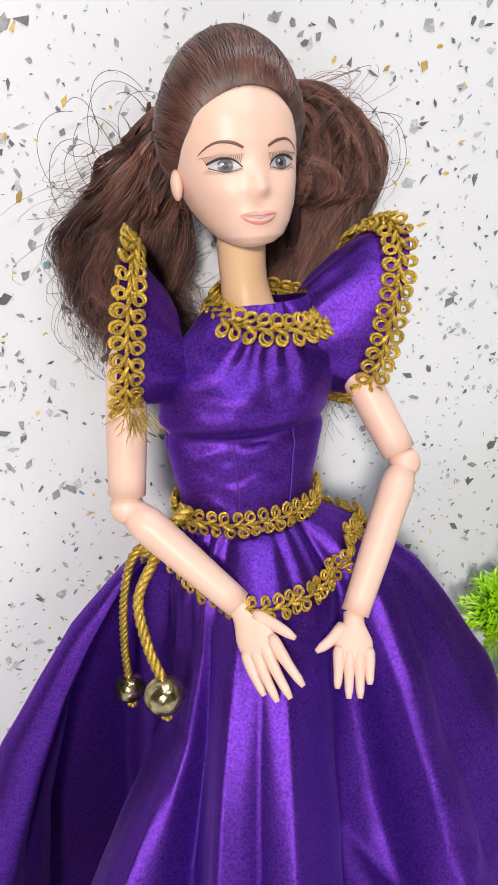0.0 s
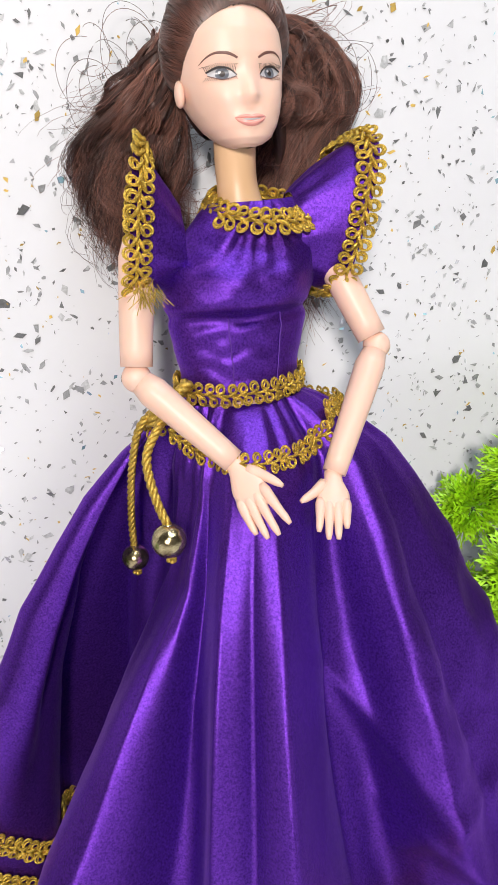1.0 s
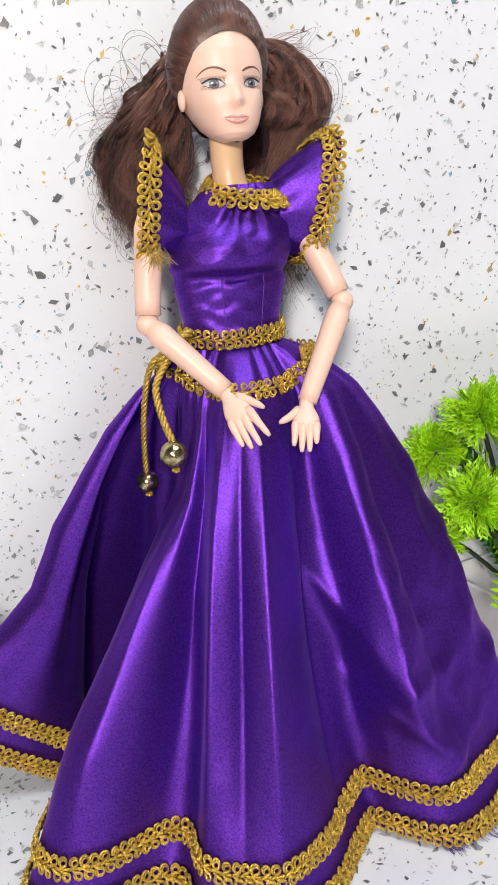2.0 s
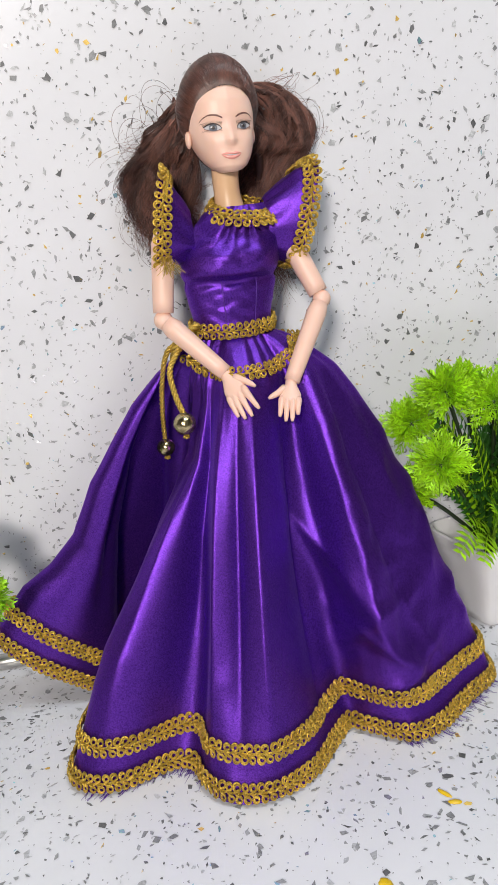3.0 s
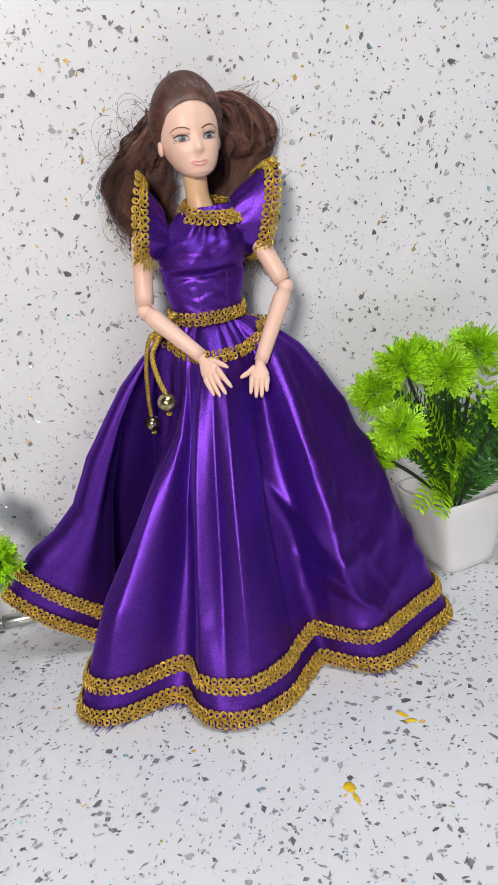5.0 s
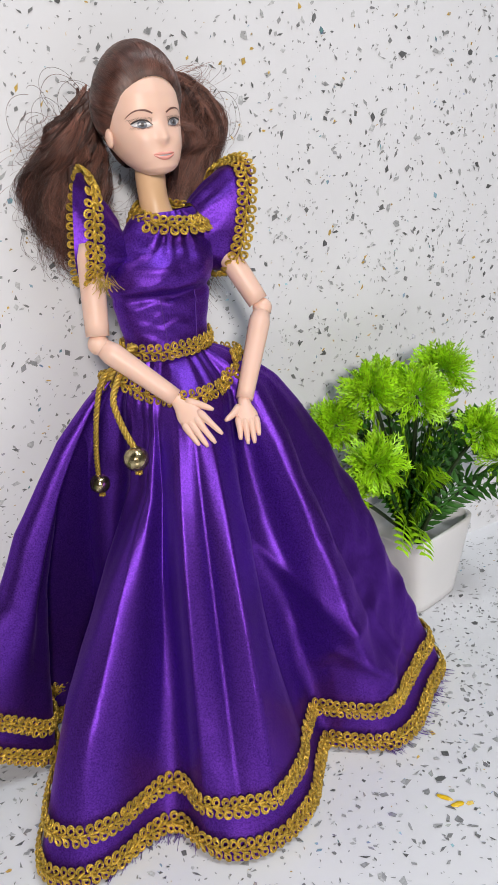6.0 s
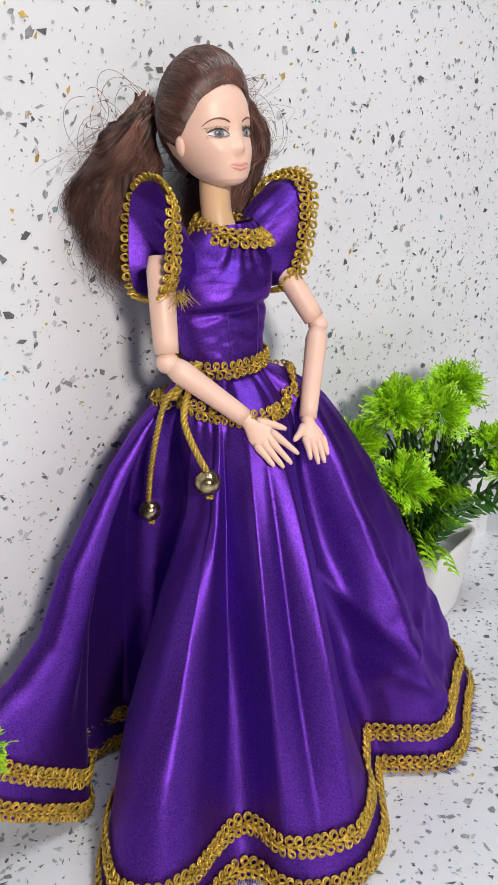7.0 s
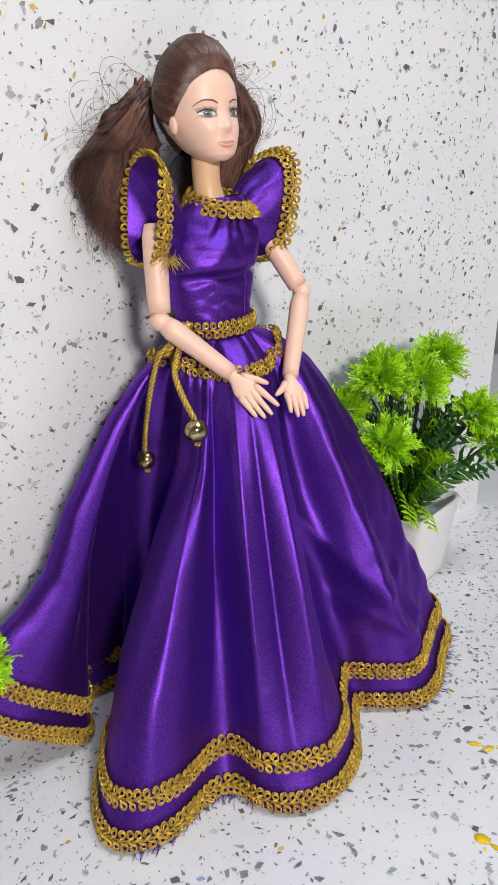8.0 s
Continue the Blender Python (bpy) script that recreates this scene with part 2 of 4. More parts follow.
def chips(seed, u0, u1, v0, v1, place, n, size, weights):
    """Angular shards strewn over a surface; place(u, v, lift) gives the point."""
    rnd = random.Random(seed)
    m = Mesh()
    for _ in range(n):
        u, v = rnd.uniform(u0, u1), rnd.uniform(v0, v1)
        kind = rnd.choices(range(4), weights)[0]
        r = size * min(2.0, rnd.lognormvariate(-0.35, 0.58)) * (0.8 if kind else 1)
        k = rnd.choice((3, 4, 4, 4, 5))
        turn, flat = rnd.uniform(0, math.pi), rnd.uniform(0.22, 0.8)
        ring = []
        lift = 0.0001 + 0.0003 * rnd.random()
        for i in range(k):
            a = 2 * math.pi * (i + rnd.uniform(-0.3, 0.3)) / k
            q = r * rnd.uniform(0.75, 1.2)
            x, y = q * math.cos(a), q * flat * math.sin(a)
            ring.append(place(u + x * math.cos(turn) - y * math.sin(turn), v + x * math.sin(turn) + y * math.cos(turn), lift))
        m.add(ring, [tuple(range(k))], kind)
    return m


FLAKES = [CHIP, GLIT_GOLD, GLIT_COOL, GLIT_PALE]
on_wall = lambda u, v, lift: (u, wall_y(v) - lift, v)  # noqa: E731
on_top = lambda u, v, lift: (u, v, lift)  # noqa: E731
tagged(part("terrazzo_chip", chips(3, -0.45, 0.270, 0.002, 0.46, on_wall, 22000, 0.00115, (82, 7, 3, 8)), FLAKES, wall_back, smooth=False), kind="stuff")
tagged(part("terrazzo_chip", chips(4, -0.45, 0.45, -0.42, 0.02, on_top, 27000, 0.00125, (85, 2, 5, 8)), FLAKES, counter, smooth=False), kind="stuff")


# ---- skirt ----
# plan of the hem, walking round it from the back: x, y; the folds are real lobes of the cloth
HEM = [(0.03, 0.006), (-0.04, 0.004), (-0.085, -0.002), (-0.1075, -0.014), (-0.1030, -0.0245), (-0.086, -0.0300), (-0.067, -0.0275), (-0.0535, -0.0235), (-0.0500, -0.0150),
       (-0.0490, 0.000), (-0.034, 0.006), (-0.018, 0.000), (-0.026, -0.028), (-0.0550, -0.046), (-0.068, -0.068), (-0.0715, -0.085), (-0.0640, -0.0955), (-0.050, -0.0985), (-0.034, -0.0935),
       (-0.022, -0.0925), (-0.0158, -0.0985), (-0.0132, -0.1085), (-0.006, -0.1190), (0.006, -0.1235), (0.020, -0.1215), (0.034, -0.1140), (0.046, -0.1000),
       (0.057, -0.0890), (0.067, -0.0970), (0.081, -0.1060), (0.096, -0.1030), (0.116, -0.0880), (0.1345, -0.0740), (0.1340, -0.0560), (0.112, -0.0300), (0.090, -0.006)]
NS, NV = 460, 96
WAIST_C, ZW = np.array([0.0315, -0.0385]), 0.1815
hem = spline(HEM, NS, True)


def eased(arr, k):
    """A running mean round the closed loop."""
    pad = np.concatenate([arr[-k:], arr, arr[:k]])
    w = np.hanning(2 * k + 1)
    return np.stack([np.convolve(pad[:, i], w / w.sum(), "same")[k:-k] for i in range(arr.shape[1])], 1)


# the loop without its folds, and the stretch of the deep fold beside the tip
calm = eased(hem, 105)
rear = 0.8 * np.exp(-(((hem[:, 0] - 0.105) / 0.025) ** 2) - ((hem[:, 1] + 0.022) / 0.022) ** 2)


def window(a, b, soft_a, soft_b):
    """1 between the hem points nearest to a and b, fading beyond them."""
    ia, ib = (int(np.argmin(np.linalg.norm(hem - np.array(q), axis=1))) for q in (a, b))
    k = np.arange(NS)
    up, down = np.clip((k - ia) / soft_a + 1, 0, 1), np.clip((ib - k) / soft_b + 1, 0, 1)
    w = np.minimum(up, down)
    return w * w * (3 - 2 * w)


deep = window((-0.0535, -0.0235), (-0.020, 0.001), 16, 9)
edge = window((-0.024, -0.024), (-0.066, -0.094), 9, 34)


def waist_turns():
    """The waist angle that each hem point hangs from: between its own bearing and an even share of the cloth."""
    d = hem - WAIST_C
    raw = np.unwrap(np.arctan2(d[:, 1], d[:, 0]))
    even = raw[0] + (raw[-1] - raw[0]) * np.arange(NS) / NS
    mixed = np.maximum.accumulate(0.72 * raw + 0.28 * even)
    k = 15
    pad = np.r_[mixed[-k:] - 2 * math.pi, mixed, mixed[:k] + 2 * math.pi]
    return np.convolve(pad, np.ones(2 * k + 1) / (2 * k + 1), "same")[k:-k]


turns = waist_turns()


def groove(x, y, wide, deep_):
    """A crest or valley of the cloth above one hem point."""
    k = int(np.argmin(np.linalg.norm(hem - np.array([x, y]), axis=1)))
    d = (np.arange(NS) - k + NS / 2) % NS - NS / 2
    return deep_ * np.exp(-np.abs(d / wide) ** 1.25)


# the few long folds of the front
folds = sum(groove(*g) for g in ((-0.060, -0.0965, 9, 0.0060), (-0.030, -0.0925, 12, -0.0130), (-0.0125, -0.1120, 4.5, 0.0070), (-0.001, -0.1220, 4, -0.0060),
                                 (0.0125, -0.1230, 5, 0.0075), (0.042, -0.1050, 15, -0.0150), (0.072, -0.1000, 8, 0.0075), (0.100, -0.1000, 9, -0.0050)))
# the hem lifts off the counter where the left tip leans on the panel
left = np.clip((-0.056 - hem[:, 0]) / 0.050, 0, 1) * np.clip((hem[:, 1] + 0.045) / 0.012, 0, 1)
hem_z = 0.0012 + 0.039 * left


# middle x, z; direction x, z; half length; the two flanks' widths; height
CREASES = ((0.058, 0.074, 0.50, -0.87, 0.030, 0.0030, 0.016, 0.0085), (0.072, 0.044, 0.80, -0.60, 0.018, 0.0028, 0.010, 0.0055), (0.062, 0.050, 0.62, 0.78, 0.015, 0.0030, 0.008, 0.0040),
           (0.094, 0.046, 0.45, -0.89, 0.022, 0.0040, 0.010, 0.0030), (0.088, 0.030, 0.90, 0.40, 0.020, 0.0035, 0.008, 0.0035))


def skirt_point(j, v):
    """Cloth at hem index j (may be fractional), v from 0 at the waist to 1 at the hem."""
    j = j % NS
    a, fr = int(j) % NS, j - int(j)
    b = (a + 1) % NS
    pick = lambda arr: arr[a] * (1 - fr) + arr[b] * fr  # noqa: E731
    h, hs, zl, wl, wd, we = pick(hem), pick(calm), pick(hem_z), pick(left), max(pick(deep), pick(rear)), pick(edge)
    ta, tb = turns[a], turns[b] if b else turns[0] + 2 * math.pi
    th = ta * (1 - fr) + tb * fr
    grow = min(1.0, v / 0.1)
    rx, ry = 0.0180 + 0.0065 * grow, 0.0138 + 0.0047 * grow
    gather = 1 + 0.035 * math.sin(th * 23 + 1.5 * math.sin(th * 5)) * math.exp(-((v - 0.04) / 0.06) ** 2)
    w = np.array([0.0292, -0.0396]) * (1 - grow) + WAIST_C * grow + np.array([rx * math.cos(th), ry * math.sin(th)]) * gather
    f0 = v + 0.16 * math.sin(math.pi * v) * (1 - v)
    f1 = np.interp(v, [0, 0.1, 0.2, 0.32, 0.45, 0.63, 0.735, 0.81, 0.9, 1], [0, 0.13, 0.246, 0.348, 0.457, 0.565, 0.69, 0.82, 0.91, 1])
    f2 = np.interp(v, [0, 0.06, 0.15, 0.3, 0.5, 0.75, 1], [0, 0.12, 0.34, 0.56, 0.76, 0.9, 1])
    f = f0 * (1 - wl) + f1 * wl
    f += (f2 - f) * wd * (1 - 0.6 * wl)
    f += (np.interp(v, [0, 0.15, 0.28, 0.45, 0.7, 1], [0, 0.03, 0.11, 0.38, 0.72, 1]) - f) * we * (1 - wd)
    fold = v ** 0.52
    fold += (f - fold) * max(wl, wd, we)
    p = w + (hs - w) * f + (h - hs) * fold
    p = p + unit(h - WAIST_C) * (pick(folds) * math.sin(math.pi * min(1.0, max(0.0, v - 0.09) / 0.91)) ** 0.95)
    # finer pleats that spring from the gathers
    p = p + unit(p - WAIST_C) * (0.0005 * math.sin(th * 15 + 2.0 * math.sin(th * 4 + 1)) * math.exp(-(((v - 0.22) / 0.22) ** 2)))
    z = ZW + (zl - ZW) * v
    # creases that run slantwise over the wide side panel: a blunt lit flank above, a steep dark one below
    if p[1] < -0.040 and p[0] > 0.02:
        for cx, cz, dx, dz, ln, steep, blunt, amp in CREASES:
            al, ac = (p[0] - cx) * dx + (z - cz) * dz, (z - cz) * dx - (p[0] - cx) * dz
            p = p + np.array([0.15, -1]) * amp * math.exp(-((al / ln) ** 2) - abs(ac / (blunt if ac > 0 else steep)) ** 1.3)
    # long soft folds, running down from the waist
    crest = 0.22 - abs(noise.noise(Vector((th * 2.3 + 7.0, v * 0.9, 0.3))))
    p = p + unit(p - WAIST_C) * (0.0060 * crest * math.sin(math.pi * min(1.0, v * 1.02)) ** 0.8 * (1 - 0.5 * v) * (1 - 0.7 * wl))
    # slightly crushed facets on the side panel
    side = min(1.0, max(0.0, (p[0] - 0.040) / 0.02)) * (1.0 if p[1] < -0.03 else 0.4)
    q = Vector((p[0] * 34 - z * 16, p[1] * 20 + 4.0, z * 30 + p[0] * 12))
    crush = abs(noise.noise(q)) + 0.3 * abs(noise.noise(q * 2.3 + Vector((3.1, 0.7, 9.2)))) - 0.3
    p = p - unit(h - WAIST_C) * (0.0040 * side + 0.0008) * crush * min(1, max(0, v - 0.12) * 3) * min(1, (1 - v) * 5)
    n = noise.noise(Vector((p[0] * 40, p[1] * 40, z * 14)))
    p = p + unit(h - WAIST_C) * 0.0010 * n * min(1, v * 3) * min(1, (1 - v) * 6)
    p[1] = min(p[1], wall_y(z) - 0.002)
    return np.array([p[0], p[1], z])


skirt = tagged(new("skirt"), "long purple satin skirt with two gold braid hem bands", "skirt")
vs = np.linspace(0, 1, NV)
cloth = np.array([[skirt_point(j, v) for j in range(NS)] for v in vs])
body = Mesh().grid(cloth, 0, True)
part("skirt_cloth", body, SATIN, skirt)


def skirt_band(height, j0=0, j1=NS):
    """A braid along the hem, its middle a height above it along the cloth."""
    pts, ups, outs = [], [], []
    for j in range(j0, j1, 2):
        col = cloth[:, j % NS]
        back = np.r_[0, np.cumsum(np.linalg.norm(np.diff(col[::-1], axis=0), axis=1))]
        at = lambda d: np.array([np.interp(d, back, col[::-1, i]) for i in range(3)])  # noqa: E731
        p, up = at(height), unit(at(height + 0.004) - at(max(height - 0.004, 0)))
        side = cloth[NV - 8, (j + 2) % NS] - cloth[NV - 8, (j - 2) % NS]
        o = unit(np.cross(side, up))
        pts.append(p + o * 0.0008), ups.append(up), outs.append(o)
    return braid(pts, ups, outs, closed=j1 - j0 == NS)


part("hem_braid", skirt_band(0.0046), GOLD, skirt, "gold looped braid along the hem")
part("upper_braid", skirt_band(0.0205), GOLD, skirt, "gold looped braid above the hem")

hip = []
for j in range(0, NS, 3):
    p = skirt_point(j, 0.08)
    across = max(-1.0, min(1.0, (p[0] - WAIST_C[0]) / 0.025))
    z = 0.1738 + 0.0025 * max(0.0, across) ** 3 - (0.0056 * max(0.0, 1 - across**4) if p[1] < WAIST_C[1] else 0.0)
    p = skirt_point(j, (ZW - z) / ZW)
    hip.append(p + unit(np.array([*(p[:2] - WAIST_C), 0])) * 0.0012)
hip = np.array(hip)
hip_out = unit((hip - np.array([*WAIST_C, 0.172])) * [1, 1, 0])
part("hip_braid", braid(hip, np.tile([0, 0, 1.0], (len(hip), 1)) + hip_out * -0.3, hip_out, 0.0066, 0.0031, True), GOLD, skirt, "gold looped braid round the hips")

rnd = random.Random(5)
fray = Mesh()
for _ in range(150):
    j = rnd.choice([rnd.uniform(228, 262), rnd.uniform(330, 372)])
    p = skirt_point(j, 1.0)
    out = unit(np.array([*(p[:2] - WAIST_C), 0]))
    ln = rnd.uniform(0.002, 0.006)
    fray.tube([p + [0, 0, 0.001], p + out * ln * 0.5 + [0, 0, -0.0002], p + out * ln + np.array([rnd.gauss(0, 0.001), rnd.gauss(0, 0.001), -0.0008])], [0.00014, 0.00012, 0.00008], 3)
tagged(part("frayed_edge", fray, FRAY, skirt, "frayed purple threads"), kind="stuff")

# ---- blouse ----
blouse = tagged(new("blouse"), "purple satin doll blouse with flared sleeves and gold braid edges", "blouse")
TORSO = [(0.1825, 0.0176, 0.0132), (0.190, 0.0177, 0.0131), (0.200, 0.0200, 0.0134), (0.2050, 0.0213, 0.0140), (0.2085, 0.0219, 0.0163), (0.217, 0.0226, 0.0164), (0.223, 0.0218, 0.0142), (0.229, 0.0188, 0.0118), (0.2335, 0.0155, 0.0102), (0.2365, 0.0122, 0.0088)]
YAW = radians(8.5)
C, S = math.cos(YAW), math.sin(YAW)


def turned(u, f, cx, cy):
    """From a figure's own right and forward to the room."""
    return cx + u * C + f * S, cy + u * S - f * C


def torso_point(th, z, grow=0.0):
    zs = [r[0] for r in TORSO]
    rx, ry = np.interp(z, zs, [r[1] for r in TORSO]) + grow, np.interp(z, zs, [r[2] for r in TORSO]) + grow
    u, f = rx * math.cos(th), -ry * math.sin(th)
    if f > 0:
        for s in (-1, 1):
            f += 0.0023 * math.exp(-(((u - s * 0.0080) / 0.0075) ** 2) - ((z - 0.2140) / 0.0065) ** 2)
        f -= 0.0016 * math.exp(-(((z - 0.2060 - 0.02 * abs(u)) / 0.0022) ** 2))
    cx = np.interp(z, [0.183, 0.21, 0.237], [0.0288, 0.0300, 0.0362])
    if f > 0:
        # pleats that fan out from the neckline, and slanting pulls towards the arms
        an = math.atan2(u, 0.2400 - z)
        f += 0.0011 * math.sin(an * 15 + 0.6 + 2 * math.sin(an * 3)) * math.exp(-(((z - 0.2285) / 0.0070) ** 2))
        f += 0.0006 * noise.noise(Vector((u * 140 + 5, 1.0, z * 260 + u * 90)))
        f += 0.0002 * math.sin((z + 0.55 * abs(u)) * 900 + 1.0) * math.exp(-(((z - 0.2005) / 0.009) ** 2))
    x, y = turned(u, f, cx, -0.0400)
    n = noise.noise(Vector((x * 90, y * 90, z * 170))) + 0.5 * noise.noise(Vector((x * 60 + z * 200, y * 60, z * 330 - x * 150)))
    k = 1 + 0.022 * n - 0.045 * math.exp(-(((z - 0.2055 - 0.06 * abs(u) ** 1.0) / 0.0016) ** 2))
    return np.array([cx + (x - cx) * k, -0.04 + (y + 0.04) * k, z + 0.0006 * n])


cols = np.linspace(0, 2 * math.pi, 97)[:-1]
part("bodice", Mesh().grid([[torso_point(a, z) for a in cols] for z in np.linspace(0.1825, 0.2365, 60)], 0, True), SATIN, blouse)
seam = [[torso_point(a, z, 0.0002) for z in np.linspace(0.186, 0.206, 14)] for a in (-1.95, -1.18)]
for pts in seam:
    part("dart_seam", Mesh().tube(pts, 0.00022, 5), FRAY, blouse)
belt = np.array([torso_point(a, 0.1868 - 0.0022 * max(0, -math.sin(a)), 0.0009) for a in cols])
belt_out = unit((belt - np.array([0.029, -0.04, 0.186])) * [1, 1, 0])
part("waist_braid", braid(belt, np.tile([0, 0, 1.0], (96, 1)), belt_out, 0.0068, 0.0031, True), GOLD, blouse, "gold looped braid at the waist")

col_pts, col_up, col_out = [], [], []
for i in range(72):
    a = 2 * math.pi * i / 72
    fr = max(0.0, -math.sin(a))
    x, y = turned((0.0136 + 0.0010 * fr) * math.cos(a), -(0.0118 + 0.0020 * fr) * math.sin(a), 0.0376, -0.0400)
    p = np.array([x, y, 0.2378 - 0.0077 * (0.5 - 0.5 * math.sin(a)) - 0.001 * math.cos(a)])
    o = unit(np.array([p[0] - 0.0372, p[1] + 0.0400, 0.0]))
    nrm = unit(o * 0.8 + np.array([0, 0, 0.6]))
    col_pts.append(p), col_out.append(nrm), col_up.append(unit(np.array([0, 0, 0.8]) - o * 0.6))
part("collar_braid", braid(col_pts, col_up, col_out, 0.0084, 0.0032, True), GOLD, blouse, "gold looped braid round the neckline")


def sleeve(arm_c, arm_r, rim_c, rim_r, lean, twist, seed):
    """A flared cap sleeve: armhole ring to rim ring, with its braid on the rim."""
    rows, n = [], 72
    for k in np.linspace(0, 1, 22):
        row = []
        for i in range(n):
            a = 2 * math.pi * i / n
            kk = k + 0.10 * math.sin(math.pi * k)
            c = np.array(arm_c) + (np.array(rim_c) - np.array(arm_c)) * k
            ry, rz = (arm_r[q] + (rim_r[q] - arm_r[q]) * kk for q in (0, 1))
            e = 1 - 0.36 * k
            y, z = (q * math.copysign(abs(w) ** e, w) for q, w in ((ry, math.cos(a)), (rz, math.sin(a))))
            pleat = 1 + 0.05 * math.sin(a * 9 + seed) * math.exp(-((k - 0.15) / 0.3) ** 2)
            x = lean * z * k + twist * y * k
            p = c + np.array([x, y * pleat, z * pleat])
            p[2] += 0.0008 * noise.noise(Vector((p[0] * 150 + seed, p[1] * 150, p[2] * 150)))
            row.append(p)
        rows.append(row)
    return np.array(rows)


for arm_c, arm_r, rim_c, rim_r, lean, twist, seed in (
    ((0.0150, -0.0400, 0.2265), (0.0105, 0.0115), (0.0022, -0.0400, 0.2345), (0.0172, 0.0190), 0.16, 0.10, 1.0),
    ((0.0475, -0.0385, 0.2265), (0.0100, 0.0115), (0.0645, -0.0370, 0.2310), (0.0145, 0.0212), 0.31, -0.15, 4.0),
):
    grid = sleeve(arm_c, arm_r, rim_c, rim_r, lean, twist, seed)
    sl = part("sleeve", Mesh().grid(grid, 0, True), SATIN, blouse)
    rim, inner = grid[-3], grid[-6]
    up = unit(grid[-1] - grid[-4])
    outw = unit(rim - np.array(rim_c) - (((rim - np.array(rim_c)) * up).sum(1))[:, None] * up)
    part("sleeve_braid", braid(rim + outw * 0.0009, up, outw, 0.0082, 0.0034, True), GOLD, sl, "gold looped braid on the sleeve edge")

rnd = random.Random(8)
tuft = Mesh()
for _ in range(40):
    p = np.array([0.0022, -0.0582, 0.2165]) + [rnd.gauss(0, 0.0015), rnd.gauss(0, 0.0008), rnd.gauss(0, 0.001)]
    d = np.array([rnd.gauss(0.0004, 0.002), rnd.gauss(-0.0004, 0.001), -rnd.uniform(0.002, 0.006)])
    tuft.tube([p, p + d * 0.5, p + d], 0.00013, 3)
part("loose_thread", tuft, CORDM, blouse, "frayed gold thread end")

# ---- waist tie with beads ----
tie = tagged(new("waist_tie"), "twisted gold cord tie with two antique gold beads", "cord")


def twisted(pts, r):
    """Two strands wound round each other along pts."""
    p = spline(pts, 90)
    m = Mesh()
    tan = unit(np.gradient(p, axis=0))
    ref = np.array([0.3, -0.9, 0.2])
    x = unit(np.cross(tan, ref))
    y = np.cross(tan, x)
    s = np.r_[0, np.cumsum(np.linalg.norm(np.diff(p, axis=0), axis=1))]
    for ph in (0, 2.1, 4.2):
        a = s / 0.0065 * 2 * math.pi + ph
        m.tube(p + (np.cos(a)[:, None] * x + np.sin(a)[:, None] * y) * r * 0.55, r * 0.62, 6)
    return m


def bead(c, r):
    m = Mesh()
    rows = []
    for i in range(25):
        th = math.pi * i / 24
        row = []
        for j in range(36):
            ph = 2 * math.pi * j / 36
            d = np.array([math.sin(th) * math.cos(ph), math.sin(th) * math.sin(ph), math.cos(th)])
            k = 1 - 0.03 * abs(noise.noise(Vector(d * 3.1)))
            row.append(np.array(c) + d * r * k)
        rows.append(row)
    m.grid(rows, 0, True)
    m.ring((c[0], c[1], c[2] + r * 0.94), np.array([1.0, 0, 0]), np.array([0, 1.0, 0]), np.array([0, 0, 1.0]), r * 0.24, r * 0.09)
    return m


B1, B2 = np.array([0.0, -0.0662, 0.1500]), np.array([-0.0080, -0.0325, 0.1314])
part("cord", twisted([(0.0075, -0.0500, 0.1835), (0.0015, -0.0560, 0.1790), (-0.0030, -0.0600, 0.1720), (-0.0022, -0.0640, 0.1620), B1 + [0, 0, 0.0045]], 0.0012), CORDM, tie)
part("cord", twisted([(0.0070, -0.0485, 0.1830), (-0.0020, -0.0480, 0.1790), (-0.0060, -0.0440, 0.1660), (-0.0078, -0.0370, 0.1480), B2 + [0, 0, 0.0040]], 0.0011), CORDM, tie)
part("cord", twisted([(0.0120, -0.0495, 0.1890), (0.0070, -0.0505, 0.1855), (0.0020, -0.0500, 0.1820), (0.0005, -0.0470, 0.1780)], 0.0016), CORDM, tie)
part("bead", bead(B1, 0.0049), BEADM, tie, "round antique gold bead")
part("bead", bead(B2, 0.0043), BEADM, tie, "round antique gold bead")
for b, r in ((B1, 0.0049), (B2, 0.0043)):
    k = Mesh()
    for i in range(7):
        k.ellipsoid(b + np.array([math.cos(i * 2.4) * 0.0008, math.sin(i * 2.4) * 0.0008, -r - 0.0006 - 0.0002 * (i % 3)]), (0.0008, 0.0008, 0.0007), nu=8, nv=5)
    part("knot", k, CORDM, tie)

# ---- the doll: one plain mesh ----
doll = Mesh()
HC = np.array([0.0318, -0.0405])
# head sections: height, half width, front, back
HEAD = [(0.2496, 0.0022, 0.0115, 0.0060), (0.2503, 0.0050, 0.0133, 0.0030), (0.2518, 0.0078, 0.0146, -0.001), (0.2545, 0.0101, 0.0152, -0.006), (0.258, 0.0119, 0.0153, -0.010), (0.262, 0.0131, 0.0153, -0.014),
        (0.267, 0.0142, 0.0151, -0.0165), (0.272, 0.0146, 0.0155, -0.018), (0.277, 0.0143, 0.0150, -0.018), (0.283, 0.0128, 0.0126, -0.017), (0.288, 0.0098, 0.0080, -0.013), (0.2912, 0.0050, 0.0030, -0.008), (0.2922, 0.0015, 0.0, -0.005)]
HZ = [h[0] for h in HEAD]


def near_cheek(z):
    """The jaw is slimmer on one side."""
    return np.interp(z, [0.250, 0.257, 0.266], [0.84, 0.88, 0.955])


